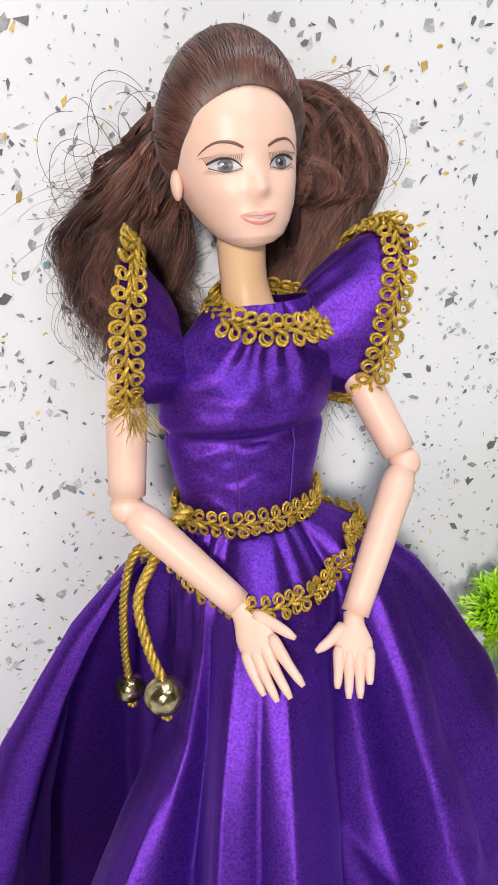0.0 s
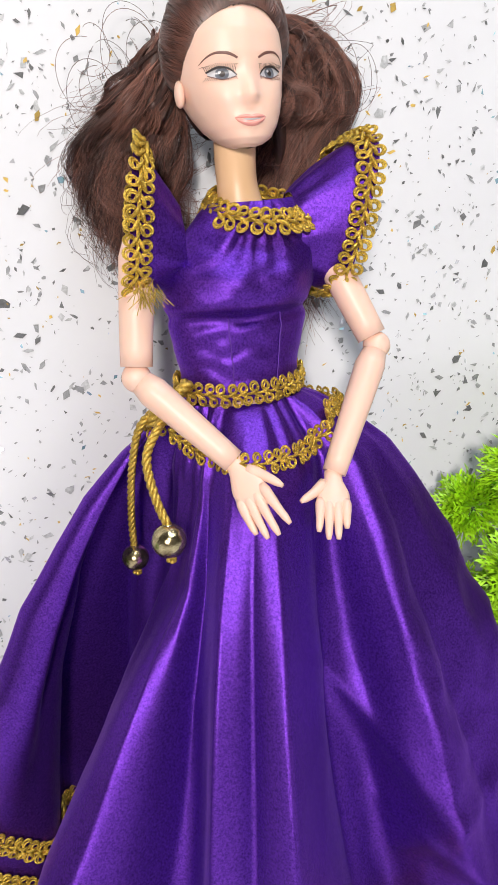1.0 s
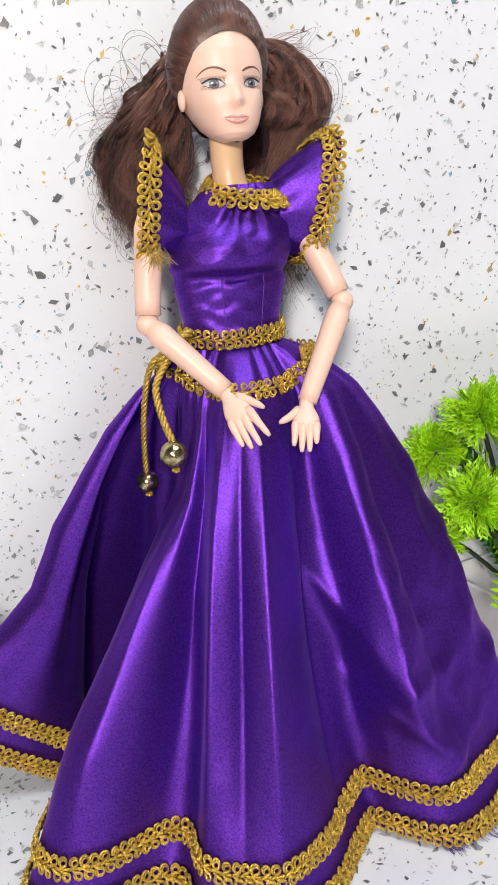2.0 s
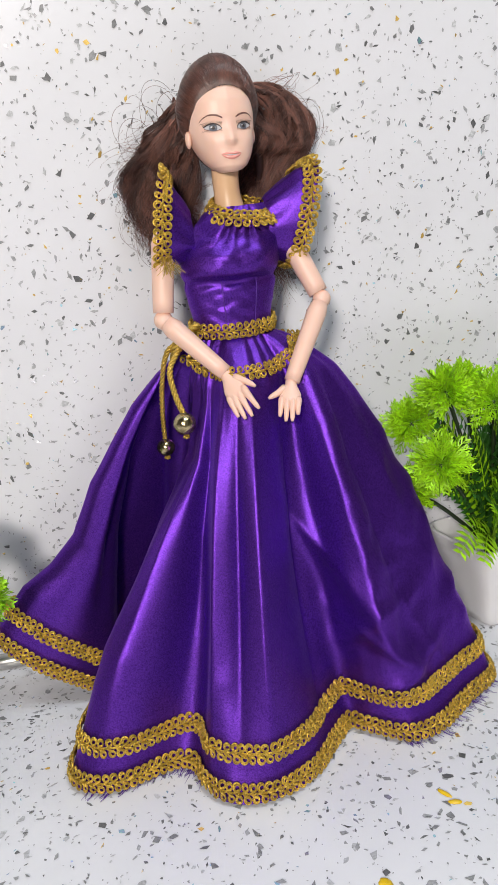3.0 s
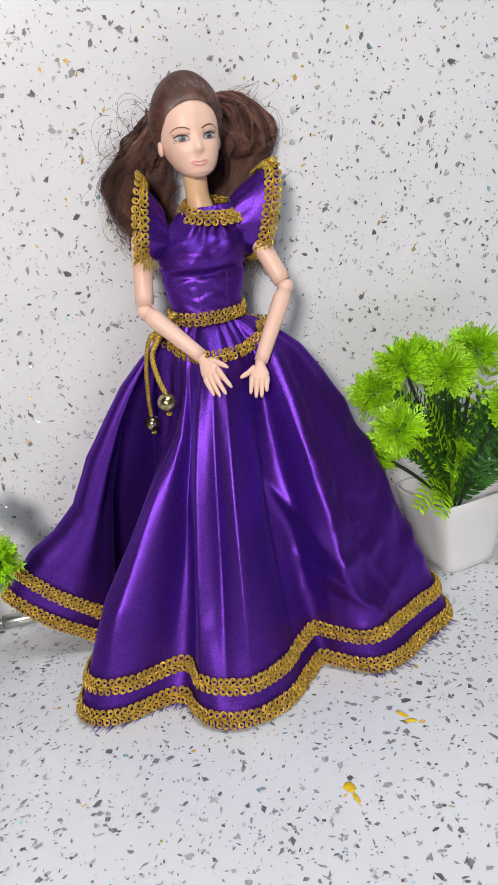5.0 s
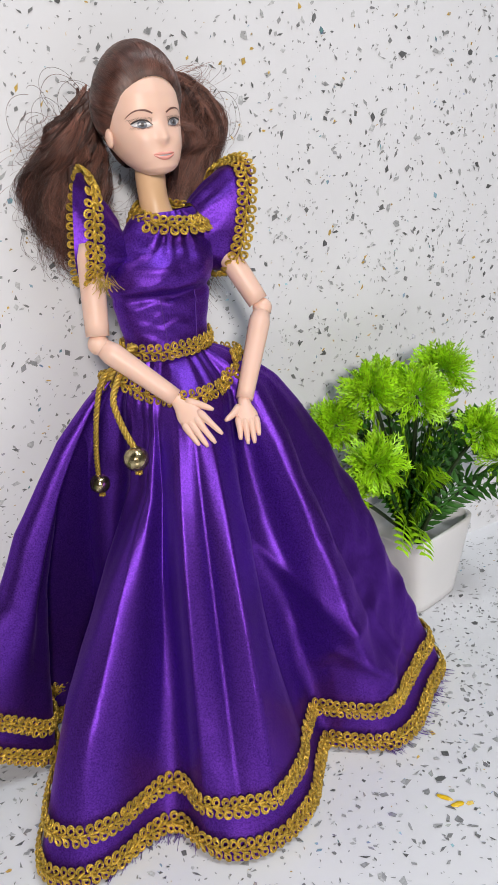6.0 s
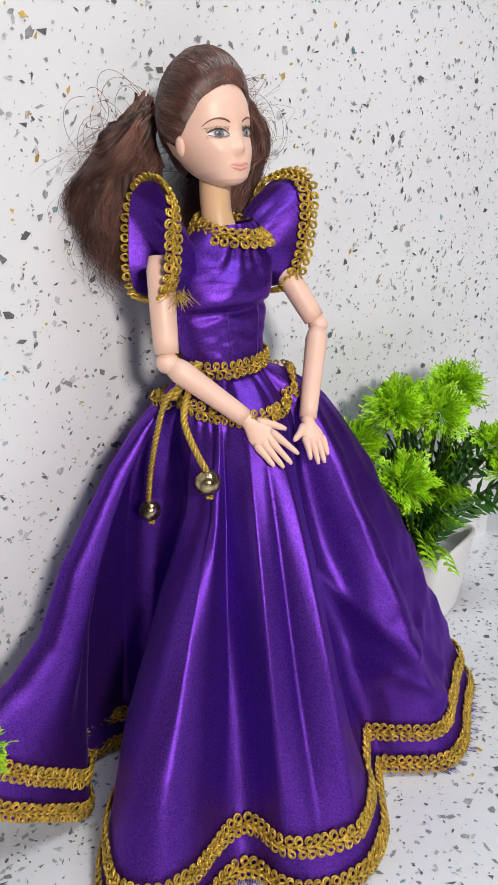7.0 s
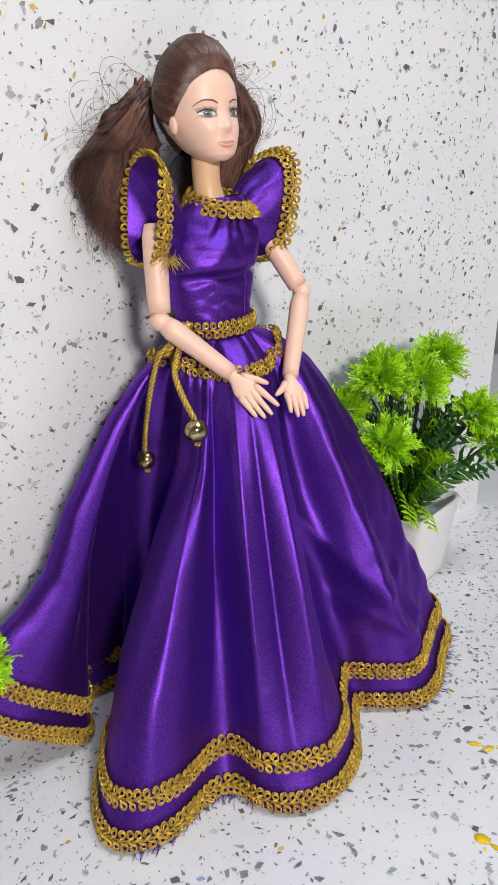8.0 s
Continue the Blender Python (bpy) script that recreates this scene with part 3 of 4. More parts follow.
def face_front(u, z):
    """How far forward the face lies at u across and height z."""
    hw, fr, bk = (np.interp(z, HZ, [h[i] for h in HEAD]) for i in (1, 2, 3))
    mid = (fr + bk) / 2
    q = min(1.0, abs(u) / (hw * (1.0 if u > 0 else near_cheek(z))))
    f = mid + (fr - mid) * (1 - q**2.3) ** (1 / 2.3)
    ridge = np.interp(z, [0.2594, 0.2603, 0.2616, 0.2650, 0.2700], [0, 0.6, 1.0, 0.50, 0.12])
    f += 0.0027 * ridge * math.exp(-((u / (0.0014 + 0.0006 * ridge)) ** 2))
    for s in (-1, 1):
        f -= 0.0011 * math.exp(-(((u - s * 0.0064) / 0.0035) ** 2) - ((z - 0.2672) / 0.0022) ** 2)
        f += 0.0007 * math.exp(-(((u - s * 0.0075) / 0.0035) ** 2) - ((z - 0.2610) / 0.003) ** 2)
    f += 0.0010 * math.exp(-((u / 0.0038) ** 2) - ((z - 0.2560) / 0.0016) ** 2)
    f += 0.0008 * math.exp(-((u / 0.0035) ** 2) - ((z - 0.2520) / 0.0018) ** 2)
    return f


def on_face(u, z, lift=0.0):
    x, y = turned(u, face_front(u, z) + lift, *HC)
    return (x, y, z)


rows = []
for z in np.interp(np.linspace(0, 12, 90), range(13), HZ):
    hw, fr, bk = (np.interp(z, HZ, [h[i] for h in HEAD]) for i in (1, 2, 3))
    row = []
    for i in range(96):
        a = 2 * math.pi * i / 96
        u = hw * (1.0 if math.cos(a) > 0 else near_cheek(z)) * math.copysign(abs(math.cos(a)) ** 0.87, math.cos(a))
        if math.sin(a) >= 0:
            f = face_front(u, z)
        else:
            mid = (fr + bk) / 2
            f = mid - (mid - bk) * abs(math.sin(a)) ** 0.87
        row.append((*turned(u, f, *HC), z))
    rows.append(row)
doll.grid(rows, 0, True)


def patch(outline, mat, lift):
    """A painted shape on the face from an outline of (u, z)."""
    o = np.array(outline, float)
    c = o.mean(0)
    pts = []
    for k in (0.02, 0.35, 0.7, 1.0):
        pts.append([on_face(*(c + (q - c) * k), lift) for q in o])
    doll.grid(pts, mat, True)


def stroke(pts, widths, mat, lift=0.0001):
    p = spline(pts, 16)
    w = np.interp(np.linspace(0, 1, 16), np.linspace(0, 1, len(widths)), widths)
    t = unit(np.gradient(p, axis=0))
    nrm = np.stack([-t[:, 1], t[:, 0]], 1)
    doll.grid([[on_face(*(q - n * ww), lift) for q, n, ww in zip(p, nrm, w)], [on_face(*q, lift + 0.0001) for q in p], [on_face(*(q + n * ww), lift) for q, n, ww in zip(p, nrm, w)]], mat)


EZ = 0.2667
for s in (-1, 1):
    e = s * 0.0064
    almond = [(e + 0.0033 * math.cos(a), EZ + (0.0014 if math.sin(a) > 0 else 0.0011) * math.sin(a) * (1 - 0.25 * abs(math.cos(a))) + s * 0.0004 * math.cos(a)) for a in np.linspace(0, 2 * math.pi, 28, endpoint=False)]
    # the white, iris, pupil and glint
    patch(almond, 3, 0.00010)
    patch([(e + 0.0016 * math.cos(a), EZ + 0.0001 + 0.0014 * math.sin(a)) for a in np.linspace(0, 2 * math.pi, 22, endpoint=False)], 4, 0.00022)
    patch([(e + 0.0007 * math.cos(a), EZ + 0.0001 + 0.0007 * math.sin(a)) for a in np.linspace(0, 2 * math.pi, 14, endpoint=False)], 5, 0.00034)
    patch([(e - 0.0006 + 0.0004 * math.cos(a), EZ + 0.0005 + 0.0003 * math.sin(a)) for a in np.linspace(0, 2 * math.pi, 10, endpoint=False)], 3, 0.00046)
    stroke([(e - s * 0.0033, EZ - 0.0004), (e - s * 0.0016, EZ + 0.0012), (e + s * 0.0010, EZ + 0.0016), (e + s * 0.0036, EZ + 0.0006)], (0.00014, 0.0002, 0.00028, 0.00022), 5, 0.0003)
    stroke([(e - s * 0.0030, EZ - 0.0007), (e, EZ - 0.0012), (e + s * 0.0033, EZ - 0.0001)], (0.00006, 0.00008, 0.00012), 6, 0.0003)
    for k in range(19):
        x0 = e + s * (-0.0030 + 0.00036 * k)
        fan = s * 0.00011 * (k - 6)
        up = 0.0026 - 0.00005 * abs(k - 11)
        stroke([(x0, EZ + 0.0014 - 0.00010 * abs(k - 10)), (x0 + fan * 0.45, EZ + 0.0020), (x0 + fan, EZ + up - 0.00007 * max(0, k - 11))], (0.00006, 0.00005, 0.00002), 5, 0.0002)
        stroke([(x0, EZ - 0.0011 + 0.00007 * abs(k - 9)), (x0 + fan * 0.5, EZ - 0.0017 + 0.00004 * abs(k - 9))], (0.00004, 0.00002), 6, 0.0002)
    # arched brow
    stroke([(e - s * 0.0036, EZ + 0.0034), (e - s * 0.0014, EZ + 0.0045), (e + s * 0.0014, EZ + 0.0048), (e + s * 0.0034, EZ + 0.0040), (e + s * 0.0048, EZ + 0.0026)], (0.00026, 0.00034, 0.00028, 0.0002, 0.00008), 6, 0.0001)
    # ear
    x, y = turned(s * 0.0139, 0.0008, *HC)
    doll.ellipsoid((x, y, 0.2640), (0.0014, 0.0023, 0.0034), 0)
MZ, MU = 0.2558, -0.0004


def lip(sign, tall):
    """Half of the mouth: a bowed edge outside, the parting line inside."""
    us = np.linspace(-1, 1, 19)
    outer = [(MU + 0.0042 * q, MZ + sign * tall * (1 - abs(q) ** 2.2) ** 0.8 + 0.0006 * abs(q) ** 1.5 - (0.0003 * math.exp(-((q / 0.16) ** 2)) if sign > 0 else 0)) for q in us]
    inner = [(MU + 0.0042 * q, MZ + sign * 0.00022 * (1 - q * q) + 0.0006 * abs(q) ** 1.5) for q in us]
    rows = [[on_face(*(np.array(i) * (1 - k) + np.array(o) * k), 0.0002 + 0.0006 * math.sin(math.pi * k) * (1 - abs(q) ** 2)) for q, i, o in zip(us, inner, outer)] for k in np.linspace(0, 1, 6)]
    doll.grid(rows, 2)


lip(1, 0.0013)
lip(-1, 0.0016)
patch([(MU + 0.0024 * math.cos(a), MZ + 0.0001 + 0.00024 * math.sin(a)) for a in np.linspace(0, 2 * math.pi, 20, endpoint=False)], 3, 0.00022)

# neck, chest, waist and legs
doll.tube(spline([(0.0324, -0.0420, 0.254), (0.0323, -0.0405, 0.246), (0.0328, -0.0400, 0.236), (0.034, -0.0395, 0.228)], 14), np.interp(np.linspace(0, 1, 14), [0, 0.5, 1], [0.0058, 0.0056, 0.0076]), 32, 7)
doll.ellipsoid((0.0345, -0.0400, 0.2275), (0.0140, 0.0092, 0.0085), 7, nu=32, nv=16)
doll.tube([(0.030, -0.040, 0.229), (0.0295, -0.040, 0.205), (0.0295, -0.040, 0.183), (0.030, -0.039, 0.17)], [0.009, 0.012, 0.0118, 0.014], 28, 0)
for x in (0.024, 0.040):
    doll.tube([(x, -0.038, 0.172), (x, -0.040, 0.10), (x, -0.042, 0.02), (x, -0.046, 0.0)], [0.011, 0.008, 0.005, 0.0055], 16, 0)


def arm(shoulder, elbow, wrist, r0, r1, r2):
    sh, el, wr = (np.array(p, float) for p in (shoulder, elbow, wrist))
    d1, d2 = unit(el - sh), unit(wr - el)
    up = [sh + (el - d1 * 0.0030 - sh) * k for k in np.linspace(0, 1, 8)]
    doll.tube(up, np.interp(np.linspace(0, 1, 8), [0, 0.15, 0.6, 1], [r0 * 0.72, r0, r0 * 1.0, r1]), 24, 0)
    doll.ellipsoid(el, (r1 * 0.93,) * 3, 0, nu=24, nv=16)
    fo = [el + d2 * 0.0018 + (wr - el - d2 * 0.0018) * k for k in np.linspace(0, 1, 9)]
    doll.tube(fo, np.interp(np.linspace(0, 1, 9), [0, 0.12, 0.4, 1], [r1 * 0.8, r1 * 1.02, r1 * 0.95, r2]), 24, 0)


arm((0.0022, -0.0470, 0.2290), (-0.0024, -0.0520, 0.1928), (0.0200, -0.0640, 0.1690), 0.0047, 0.0044, 0.0035)
arm((0.0568, -0.0430, 0.2210), (0.0674, -0.0525, 0.1938), (0.0480, -0.0660, 0.1620), 0.0046, 0.0043, 0.0034)


def palm_and_fingers(wrist, tips, thumb, spread):
    """A flat jointed palm with four slim fingers and a thumb."""
    w, ts, th = np.array(wrist, float), [np.array(t, float) for t in tips], np.array(thumb, float)
    far = sum(ts) / 4
    fwd, across = unit(far - w), unit(ts[-1] - ts[0])
    across = unit(across - (across @ fwd) * fwd)
    nrm = np.cross(fwd, across)
    ln = np.linalg.norm(far - w)
    rows = []
    for k in np.linspace(-0.06, 0.66, 14):
        half = np.interp(k, [-0.06, 0.08, 0.3, 0.55, 0.66], [0.0027, 0.0027, 0.0048, 0.0049, 0.0034]) * spread
        thick = np.interp(k, [-0.06, 0.3, 0.55, 0.66], [0.0026, 0.0021, 0.0015, 0.0006])
        rows.append([w + fwd * ln * k + across * half * math.cos(a) + nrm * thick * math.sin(a) for a in np.linspace(0, 2 * math.pi, 20, endpoint=False)])
    doll.grid(rows, 0, True)
    for i, t in enumerate(ts):
        b = w + fwd * ln * 0.42 + across * (i - 1.5) * 0.0024 * spread
        p = spline([b, (b + t) / 2 + nrm * 0.0006, t], 8)
        doll.tube(p, [0.0013, 0.0016, 0.0015, 0.0014, 0.0012, 0.0011, 0.0010, 0.0006], 10, 0)
    b = w + fwd * ln * 0.15 + across * 0.0025 * (1 if (th - w) @ across > 0 else -1)
    doll.tube(spline([b, (b + th) / 2 + across * 0.0004, th], 7), [0.0019, 0.0018, 0.0016, 0.0014, 0.0013, 0.0011, 0.0006], 10, 0)


palm_and_fingers((0.0203, -0.0645, 0.1680), [(0.0218, -0.0775, 0.1525), (0.0242, -0.0800, 0.1520), (0.0270, -0.0812, 0.1530), (0.0300, -0.0818, 0.1560)], (0.0305, -0.0750, 0.1640), 1.0)
palm_and_fingers((0.0475, -0.0665, 0.1612), [(0.0392, -0.0770, 0.1500), (0.0412, -0.0790, 0.1482), (0.0438, -0.0795, 0.1480), (0.0468, -0.0780, 0.1500)], (0.0362, -0.0715, 0.1572), 0.95)

# hair: a combed cap and waved locks
rnd = random.Random(21)
HL = 0.69
CAPC = np.array([0.0006, -0.0010, 0.2715])
CAPR = np.array([0.0168, 0.0196, 0.0240])


def cap_point(d, lift=0.0):
    """On the combed cap, in the direction d (across, forward, up)."""
    d = unit(d)
    p = CAPC + d * (CAPR + lift)
    gap = (p[2] - 0.262) * HL - p[1] + 0.0005
    k = 1 - 0.14 * math.exp(-max(gap, 0) / 0.004)
    # drawn in towards the ears and the nape
    slim = 1 - 0.17 * min(1.0, max(0.0, (0.276 - p[2]) / 0.014))
    p = CAPC + d * (CAPR * k * np.array([slim, 1, 1]) + lift)
    return np.array([*turned(p[0], p[1], *HC), p[2]])


KNOT = unit(np.array([0.0, -0.95, 0.18]))


def combed(side, k, d1, jitter=0.0, lift=0.0):
    """From the hairline, side -1 to 1 from ear to ear over the brow, back to the knot."""
    z = 0.2632 + 0.0218 * (1 - abs(side) ** 2.4) + jitter
    f = (z - 0.262) * HL + 0.0005
    d0 = unit(np.array([0.0146 * math.sin(side * math.pi / 2), f - CAPC[1], z - CAPC[2]]) / CAPR)
    rise = np.array([d0[0] * 0.5 * abs(side), 0, 0.36 - 0.26 * abs(side)])
    return cap_point(unit(d0 * (1 - k) + d1 * k + rise * math.sin(math.pi * k)), lift)


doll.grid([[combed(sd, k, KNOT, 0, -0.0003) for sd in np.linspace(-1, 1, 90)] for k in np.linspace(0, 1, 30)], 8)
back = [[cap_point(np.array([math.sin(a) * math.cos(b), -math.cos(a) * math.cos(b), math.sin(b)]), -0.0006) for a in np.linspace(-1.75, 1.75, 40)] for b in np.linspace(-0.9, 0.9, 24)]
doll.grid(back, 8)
for _ in range(3200):
    sd = max(-1.0, min(1.0, rnd.uniform(-1.05, 1.05)))
    d1 = unit(KNOT + np.array([rnd.gauss(0, 0.22), 0, rnd.gauss(0, 0.22)]))
    lift, jit = rnd.uniform(0.0, 0.0012), rnd.gauss(0.0, 0.0005)
    pts = [combed(sd, k, d1, jit, lift * math.sin(math.pi * min(1, k * 1.6 + 0.02)) + 0.0001) for k in np.linspace(0, 1, 12)]
    doll.tube(pts, 0.00015, 3, 1, False)


def lock(guide, spread, strands, wave, width, loose=0.25, fine=20, mat=1):
    """A lock of strands round a guide, waved and gathered."""
    k = np.linspace(0, 1, 48)
    g = spline(guide, 48)
    off = np.array([rnd.gauss(0, spread), rnd.gauss(0, spread * 0.6), rnd.gauss(0, spread * 0.8)])
    ph, fr = rnd.uniform(0, 6.28), rnd.uniform(1.4, 3.0)
    open_ = np.clip(k * 2.2, 0.30, 1)[:, None]
    g = g + off * open_ + wave * np.stack([np.sin(k * 6.28 * fr + ph), 0.5 * np.cos(k * 6.28 * fr + ph), 0.7 * np.cos(k * 5 * fr + ph)], 1) * open_
    for _ in range(strands):
        o = np.array([rnd.gauss(0, width), rnd.gauss(0, width), rnd.gauss(0, width)])
        w2, p2, f2 = rnd.uniform(0, wave * 0.16), rnd.uniform(0, 6.28), rnd.uniform(0.8, 1.6)
        end = rnd.uniform(0.70, 1.0)
        far = np.array([rnd.gauss(0, loose), rnd.gauss(0, loose), rnd.gauss(0, loose)]) * 0.012
        p = g + o * open_ + far * (k**2)[:, None] + w2 * np.stack([np.cos(k * 16 * f2 + p2), np.sin(k * 13 * f2 + p2), np.sin(k * 15 * f2 + p2)], 1) * open_
        q = p[np.linspace(0, 47 * end, fine).astype(int)]
        lim = -0.0185 + abs(rnd.gauss(0, 0.003))
        q[:, 1] = np.where((q[:, 2] < 0.258) & (q[:, 1] < lim), lim + 0.6 * (lim - q[:, 1]), q[:, 1])
        q[:, 1] = np.minimum(q[:, 1], wall_y(q[:, 2]) - 0.001)
        doll.tube(q, np.linspace(0.00010, 0.00005, len(q)), 3, mat, False)


WEST = [(0.020, -0.022, 0.279), (0.012, -0.018, 0.272), (0.006, -0.014, 0.263), (0.003, -0.010, 0.250), (0.005, -0.009, 0.236), (0.010, -0.009, 0.223)]
WEST_IN = [(0.022, -0.022, 0.276), (0.016, -0.019, 0.264), (0.012, -0.014, 0.250), (0.011, -0.010, 0.236), (0.012, -0.009, 0.218)]
EAST = [(0.040, -0.022, 0.277), (0.052, -0.018, 0.284), (0.063, -0.015, 0.279), (0.067, -0.013, 0.264), (0.062, -0.012, 0.248), (0.057, -0.012, 0.222), (0.055, -0.012, 0.200)]
EAST_IN = [(0.040, -0.022, 0.276), (0.050, -0.018, 0.272), (0.055, -0.014, 0.258), (0.052, -0.013, 0.240), (0.050, -0.012, 0.222)]
WEST_MID = [(0.020, -0.021, 0.282), (0.012, -0.020, 0.270), (0.009, -0.018, 0.256), (0.007, -0.015, 0.241), (0.009, -0.013, 0.224)]
EAST_MID = [(0.044, -0.021, 0.280), (0.050, -0.020, 0.268), (0.052, -0.018, 0.254), (0.050, -0.015, 0.240), (0.051, -0.013, 0.226)]
for guide, n, spread in ((WEST_MID, 34, 0.0036), (EAST_MID, 34, 0.0036), (WEST, 48, 0.0044), (WEST_IN, 36, 0.0042), (EAST, 62, 0.0050), (EAST_IN, 38, 0.0046)):
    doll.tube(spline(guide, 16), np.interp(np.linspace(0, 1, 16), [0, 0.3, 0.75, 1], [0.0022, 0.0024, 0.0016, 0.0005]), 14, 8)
    for _ in range(n):
        lock(guide, spread * 1.12, 44, rnd.uniform(0.0030, 0.0068), rnd.uniform(0.00025, 0.0007), 0.30, 25, rnd.choice((1, 1, 9, 9, 9, 10)))
    for _ in range(14):
        # short frizzy curls on the outside of the mass
        lock(guide[1:4], spread * 1.3, 7, 0.0060, 0.0012, 0.9, 30, rnd.choice((1, 9)))
# flyaway curls
for base, amp in (((0.010, -0.022, 0.276), 0.010), ((0.004, -0.020, 0.270), 0.012), ((0.066, -0.020, 0.270), 0.009)):
    for _ in range(8):
        a0, r = rnd.uniform(0, 6.28), amp * rnd.uniform(0.5, 1.1)
        c = np.array(base) + [rnd.gauss(0, 0.004), rnd.gauss(0, 0.002), rnd.gauss(0, 0.004)]
        a = a0 + np.linspace(0, rnd.uniform(2.5, 5.5), 24)
        p = c + np.stack([r * np.cos(a) * np.linspace(1, 0.6, 24), 0.003 * np.sin(a * 0.7), 1.1 * r * np.sin(a)], 1)
        p[:, 1] = np.minimum(p[:, 1], wall_y(p[:, 2]) - 0.001)
        doll.tube(p, 0.00009, 3, 1, False)
tagged(part("doll", doll, [SKIN, HAIR, LIPS, EYEW, IRIS, INK, BROW, NECK, HAIRIN, HAIRLT, HAIRDK]), "jointed fashion doll with long wavy brown hair", "doll")


# ---- plants ----
def blade(m, a, b, w, n, mat=0, bend=0.0):
    """A narrow pointed leaf from a to b, a little folded."""
    a, b, n = (np.asarray(q, float) for q in (a, b, n))
    d = b - a
    s = unit(np.cross(d, n)) * w
    mid = a + d * 0.5 + n * bend
    m.add([a - s * 0.5, a + s * 0.5, mid + s, mid + n * w * 0.5, mid - s, b], [(0, 1, 2, 3), (0, 3, 4), (3, 2, 5), (4, 3, 5)], mat)


def pompom(rnd, r, count):
    """A tuft of flat lacy sprays, each a spine with forked side needles."""
    m = Mesh()
    for i in range(count):
        z = 1 - 1.45 * (i + 0.5) / count
        ph = i * 2.39996 + rnd.uniform(-0.3, 0.3)
        d = unit(np.array([math.sqrt(max(0, 1 - z * z)) * math.cos(ph), math.sqrt(max(0, 1 - z * z)) * math.sin(ph), z]))
        ln = r * rnd.uniform(0.72, 1.18)
        ref = unit(np.cross(d, [rnd.uniform(-1, 1), rnd.uniform(-1, 1), rnd.uniform(-1, 1)]))
        n2 = np.cross(d, ref)
        blade(m, d * r * 0.1, d * ln, 0.00042, n2)
        for k in range(5):
            q = 0.36 + 0.13 * k
            for sd in (-1, 1):
                st = d * ln * (q + rnd.uniform(-0.03, 0.03))
                way = unit(d * rnd.uniform(0.8, 1.1) + sd * ref * 0.75 + n2 * rnd.uniform(-0.2, 0.2))
                side = ln * (0.40 - 0.055 * k) * rnd.uniform(0.85, 1.15)
                blade(m, st, st + way * side, 0.00048, n2)
                if k < 4:
                    fork = st + way * side * 0.5
                    blade(m, fork, fork + unit(d + way * 0.2) * side * 0.5, 0.00042, n2)
    return m


def fern(rnd, pts, ln, mat_w=0.0015):
    """A frond: a curved rib with paired leaflets."""
    m = Mesh()
    p = spline(pts, 15)
    m.tube(p, np.linspace(0.0005, 0.0002, 15), 5)
    t = unit(np.gradient(p, axis=0))
    for i in range(2, 15):
        s = unit(np.cross(t[i], [0.2, -0.7, 0.6]))
        up = np.cross(s, t[i])
        for sd in (-1, 1):
            q = ln * math.sin(math.pi * (i + 1) / 17) ** 0.7
            blade(m, p[i], p[i] + unit(sd * s + t[i] * 0.75) * q, mat_w, up, 0, 0.0006)
    return m


def pot_mesh(r0, r1, h, seed):
    """A tapered square pot with rounded corners, a thick rim and earth inside."""
    m = Mesh()
    sq = lambda r, z: [(r * math.copysign(abs(math.cos(a)) ** 0.36, math.cos(a)), r * math.copysign(abs(math.sin(a)) ** 0.36, math.sin(a)), z) for a in np.linspace(0, 2 * math.pi, 64, endpoint=False)]  # noqa: E731
    rows = [sq(r0 * 0.05, 0.0004), sq(r0 * 0.92, 0.0), sq(r0, 0.0012)] + [sq(r0 + (r1 - r0) * k, 0.0012 + (h - 0.002) * k) for k in np.linspace(0.1, 1, 8)]
    rows += [sq(r1 - 0.0002, h), sq(r1 - 0.0012, h + 0.0004), sq(r1 - 0.0022, h - 0.0002), sq(r1 - 0.0026, h * 0.75), sq(r1 - 0.006, h * 0.72), sq(0.001, h * 0.72)]
    return m.grid(rows, 0, True)


def potted(name, at, turn, clumps, fronds, seed, pot=(0.0180, 0.0275, 0.053)):
    rnd = random.Random(seed)
    root = tagged(new(name), "bright green plastic plant in a white square pot", "potted plant", "potted plants")
    root.location = at
    base = np.array(at)
    pob = part("pot", pot_mesh(*pot, seed), POT, root, "white square plastic pot")
    pob.rotation_euler = (0, 0, turn)
    heart = np.array([0, 0, pot[2] * 0.72])
    for c, r in clumps:
        d = np.array(c) - base
        st = Mesh().tube(spline([heart + [rnd.gauss(0, 0.003), rnd.gauss(0, 0.003), 0], heart * 0.4 + d * 0.6 + [0, 0, 0.004], d], 10), 0.0011, 7)
        part("stem", st, STEM, root)
        ball = part("sprig", pompom(rnd, r * 1.12, 96), LEAF, root)
        ball.location = d
        out = Vector(d - heart).normalized()
        ball.rotation_euler = Vector((0, 0, 1)).rotation_difference((out + Vector((0, -0.5, 0.3))).normalized()).to_euler()
    for tip, dark in fronds:
        d = np.array(tip) - base
        mid = heart * 0.45 + d * 0.55 + np.array([0, 0, 0.012])
        part("frond", fern(rnd, [heart, mid, d], 0.011), LEAFD if dark else LEAF, root)
    return root


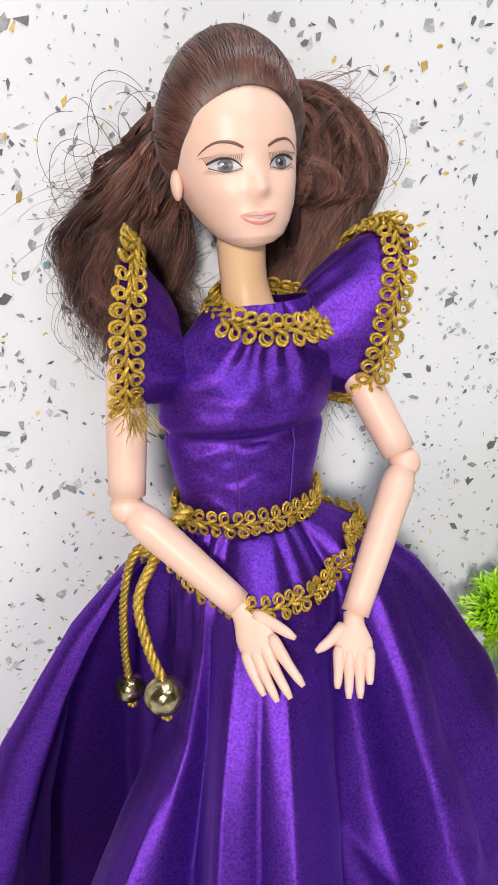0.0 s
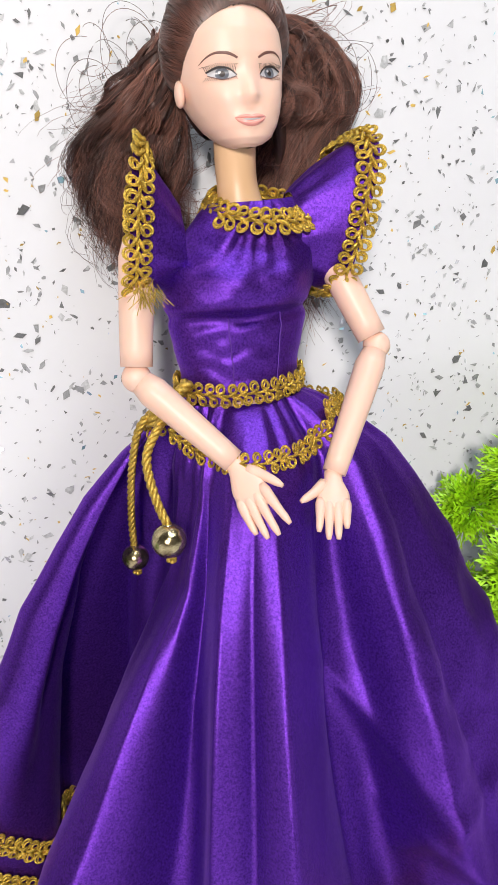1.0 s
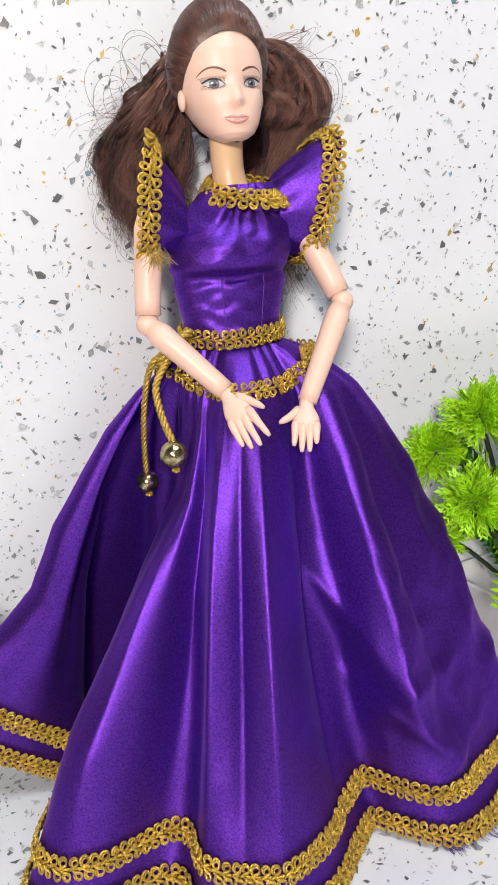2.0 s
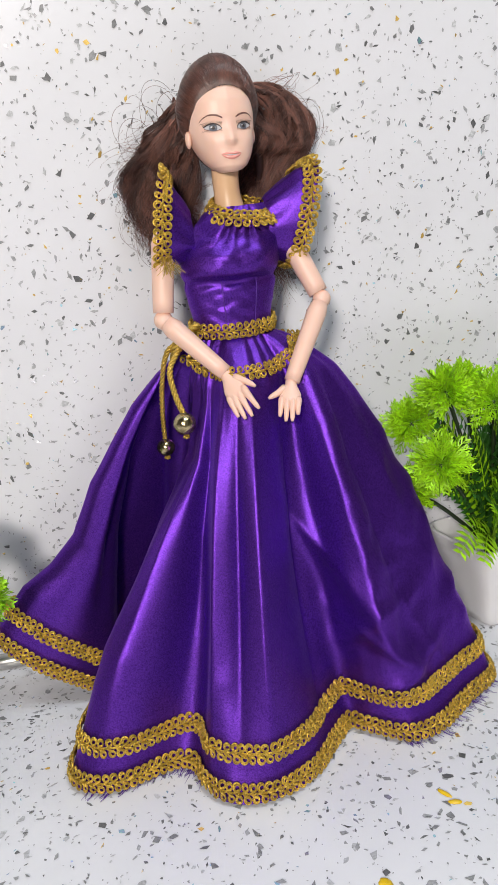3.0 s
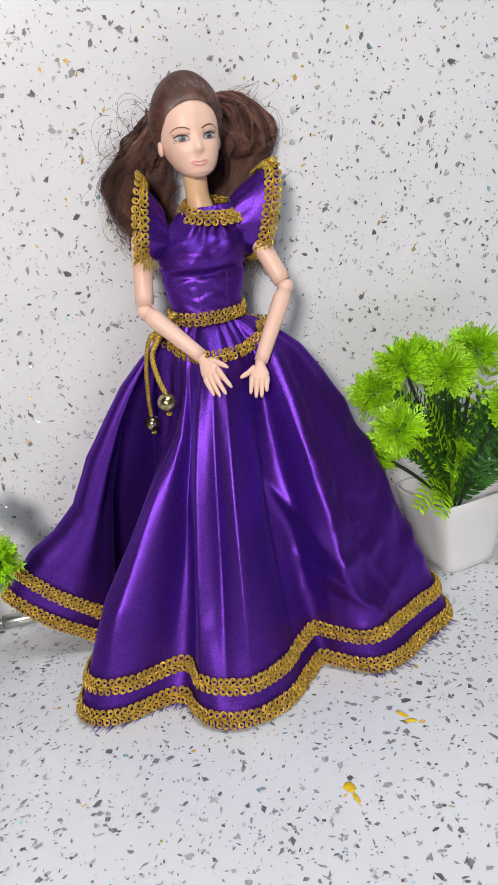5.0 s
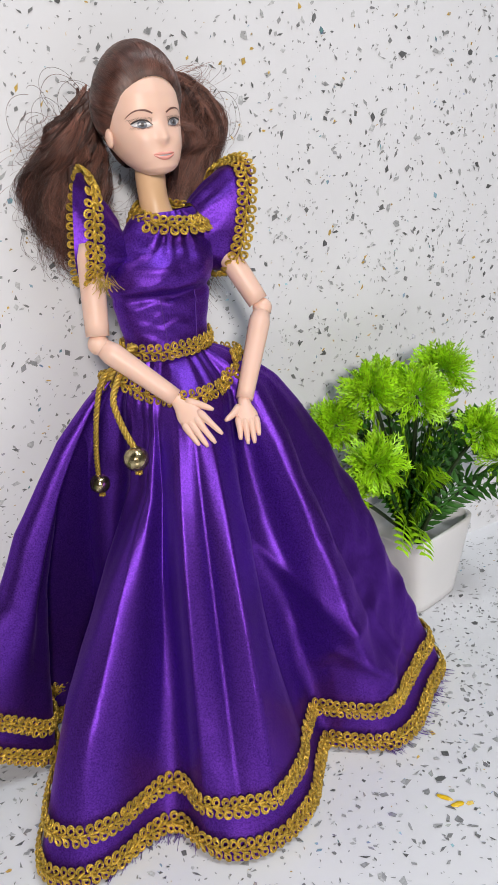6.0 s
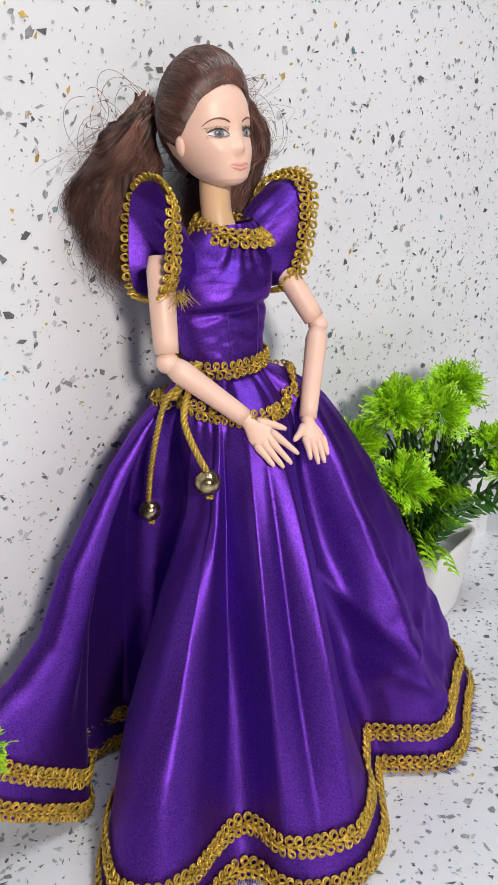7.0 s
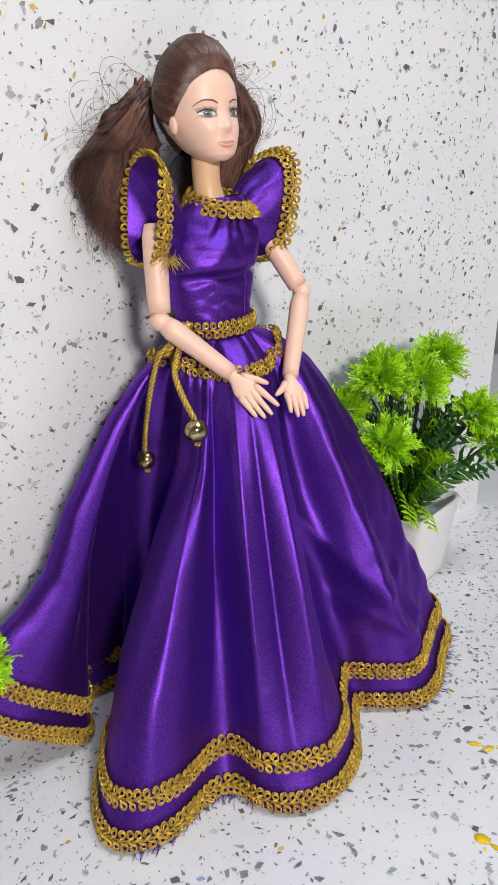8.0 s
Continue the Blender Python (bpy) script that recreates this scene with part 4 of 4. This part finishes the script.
rnd = random.Random(31)
PLANT = (0.168, -0.0085, 0.0)
fr = [((0.128, -0.055, 0.062), False), ((0.138, -0.060, 0.058), False), ((0.146, -0.058, 0.080), False), ((0.152, -0.060, 0.095), False), ((0.205, -0.055, 0.075), True), ((0.210, -0.035, 0.062), True),
      ((0.190, -0.060, 0.088), True), ((0.185, -0.05, 0.10), True), ((0.158, -0.045, 0.118), True), ((0.142, -0.040, 0.112), True), ((0.170, -0.055, 0.112), True), ((0.148, -0.035, 0.125), True), ((0.200, -0.030, 0.110), True)]
for _ in range(70):
    a = rnd.uniform(0, 6.28)
    fr.append(((0.160 + 0.030 * math.cos(a), -0.024 + 0.022 * math.sin(a), rnd.uniform(0.075, 0.128)), rnd.random() < 0.75))
potted("potted_plant", PLANT, radians(14), [((0.1235, -0.0440, 0.1050), 0.0150), ((0.1340, -0.0290, 0.1375), 0.0140), ((0.1770, -0.0310, 0.1385), 0.0145), ((0.1210, -0.0140, 0.1190), 0.0140), ((0.1558, -0.0370, 0.1310), 0.0150),
       ((0.1140, -0.0270, 0.0870), 0.0125), ((0.1850, -0.0500, 0.1080), 0.0140), ((0.146, -0.022, 0.138), 0.0120), ((0.205, -0.045, 0.085), 0.014)], fr, 41, (0.0185, 0.0280, 0.0495))
fr2 = [((-0.145 + 0.02 * math.cos(a), -0.048 + 0.016 * math.sin(a), 0.06 + 0.01 * (k % 4)), k % 2 == 0) for k, a in enumerate(np.linspace(0, 6.28, 12))]
potted("potted_plant", (-0.1580, -0.048, 0.0), radians(-8), [((-0.0985, -0.0600, 0.0830), 0.0125), ((-0.1085, -0.0520, 0.1010), 0.0120), ((-0.1480, -0.0500, 0.1050), 0.0150), ((-0.1700, -0.0450, 0.1150), 0.0150), ((-0.1320, -0.060, 0.085), 0.015), ((-0.170, -0.06, 0.095), 0.015)], fr2, 42)

# ---- small things on the counter ----
rod = tagged(new("metal_rod"), "thin steel rod with a thicker sleeve on the counter", "rod")
E0, E1 = np.array([-0.147, 0.0222, 0.0043]), np.array([-0.098, 0.0222, 0.0043])
way = E1 - E0
part("shaft", Mesh().tube([E0, E0 + way * 0.5, E1], 0.0021, 16), STEEL, rod)
slv = Mesh()
slv.tube([E0 + way * k for k in (0.52, 0.525, 0.54, 0.98, 0.995, 1.0)], [0.0021, 0.0038, 0.0042, 0.0042, 0.0038, 0.0021], 20)
part("sleeve", slv, STEEL, rod)
part("end_cap", Mesh().tube([E0 + way * k for k in (0.0, 0.01, 0.08, 0.09)], [0.0021, 0.0042, 0.0042, 0.0021], 20), STEEL, rod)


def splash(name, blobs, seed):
    """A thin flake of dried yellow paint."""
    r = random.Random(seed)
    m = Mesh()
    for x, y, a, b, turn in blobs:
        rows = []
        for k, z in ((1.0, 0.0002), (0.85, 0.0006), (0.5, 0.0009), (0.03, 0.0010)):
            row = []
            for i in range(26):
                t = 2 * math.pi * i / 26
                q = k * (1 + 0.18 * noise.noise(Vector((math.cos(t) * 1.7 + seed, math.sin(t) * 1.7, x * 90))))
                u, v = a * q * math.cos(t), b * q * math.sin(t)
                row.append((x + u * math.cos(turn) - v * math.sin(turn), y + u * math.sin(turn) + v * math.cos(turn), z))
            rows.append(row)
        m.grid(rows, 0, True)
    return tagged(part(name, m, YELLOW), "small splash of dried yellow paint on the countertop", "paint splash", "paint splashes")


splash("paint_splash", [(0.0803, -0.1385, 0.0034, 0.0011, -1.0), (0.0822, -0.1440, 0.0028, 0.0013, -0.25)], 1)
splash("paint_splash", [(0.0430, -0.1735, 0.0024, 0.0031, 0.3), (0.0438, -0.1800, 0.0010, 0.0032, 0.15)], 2)
splash("paint_splash", [(-0.0345, -0.2040, 0.0036, 0.0030, 0.1)], 3)
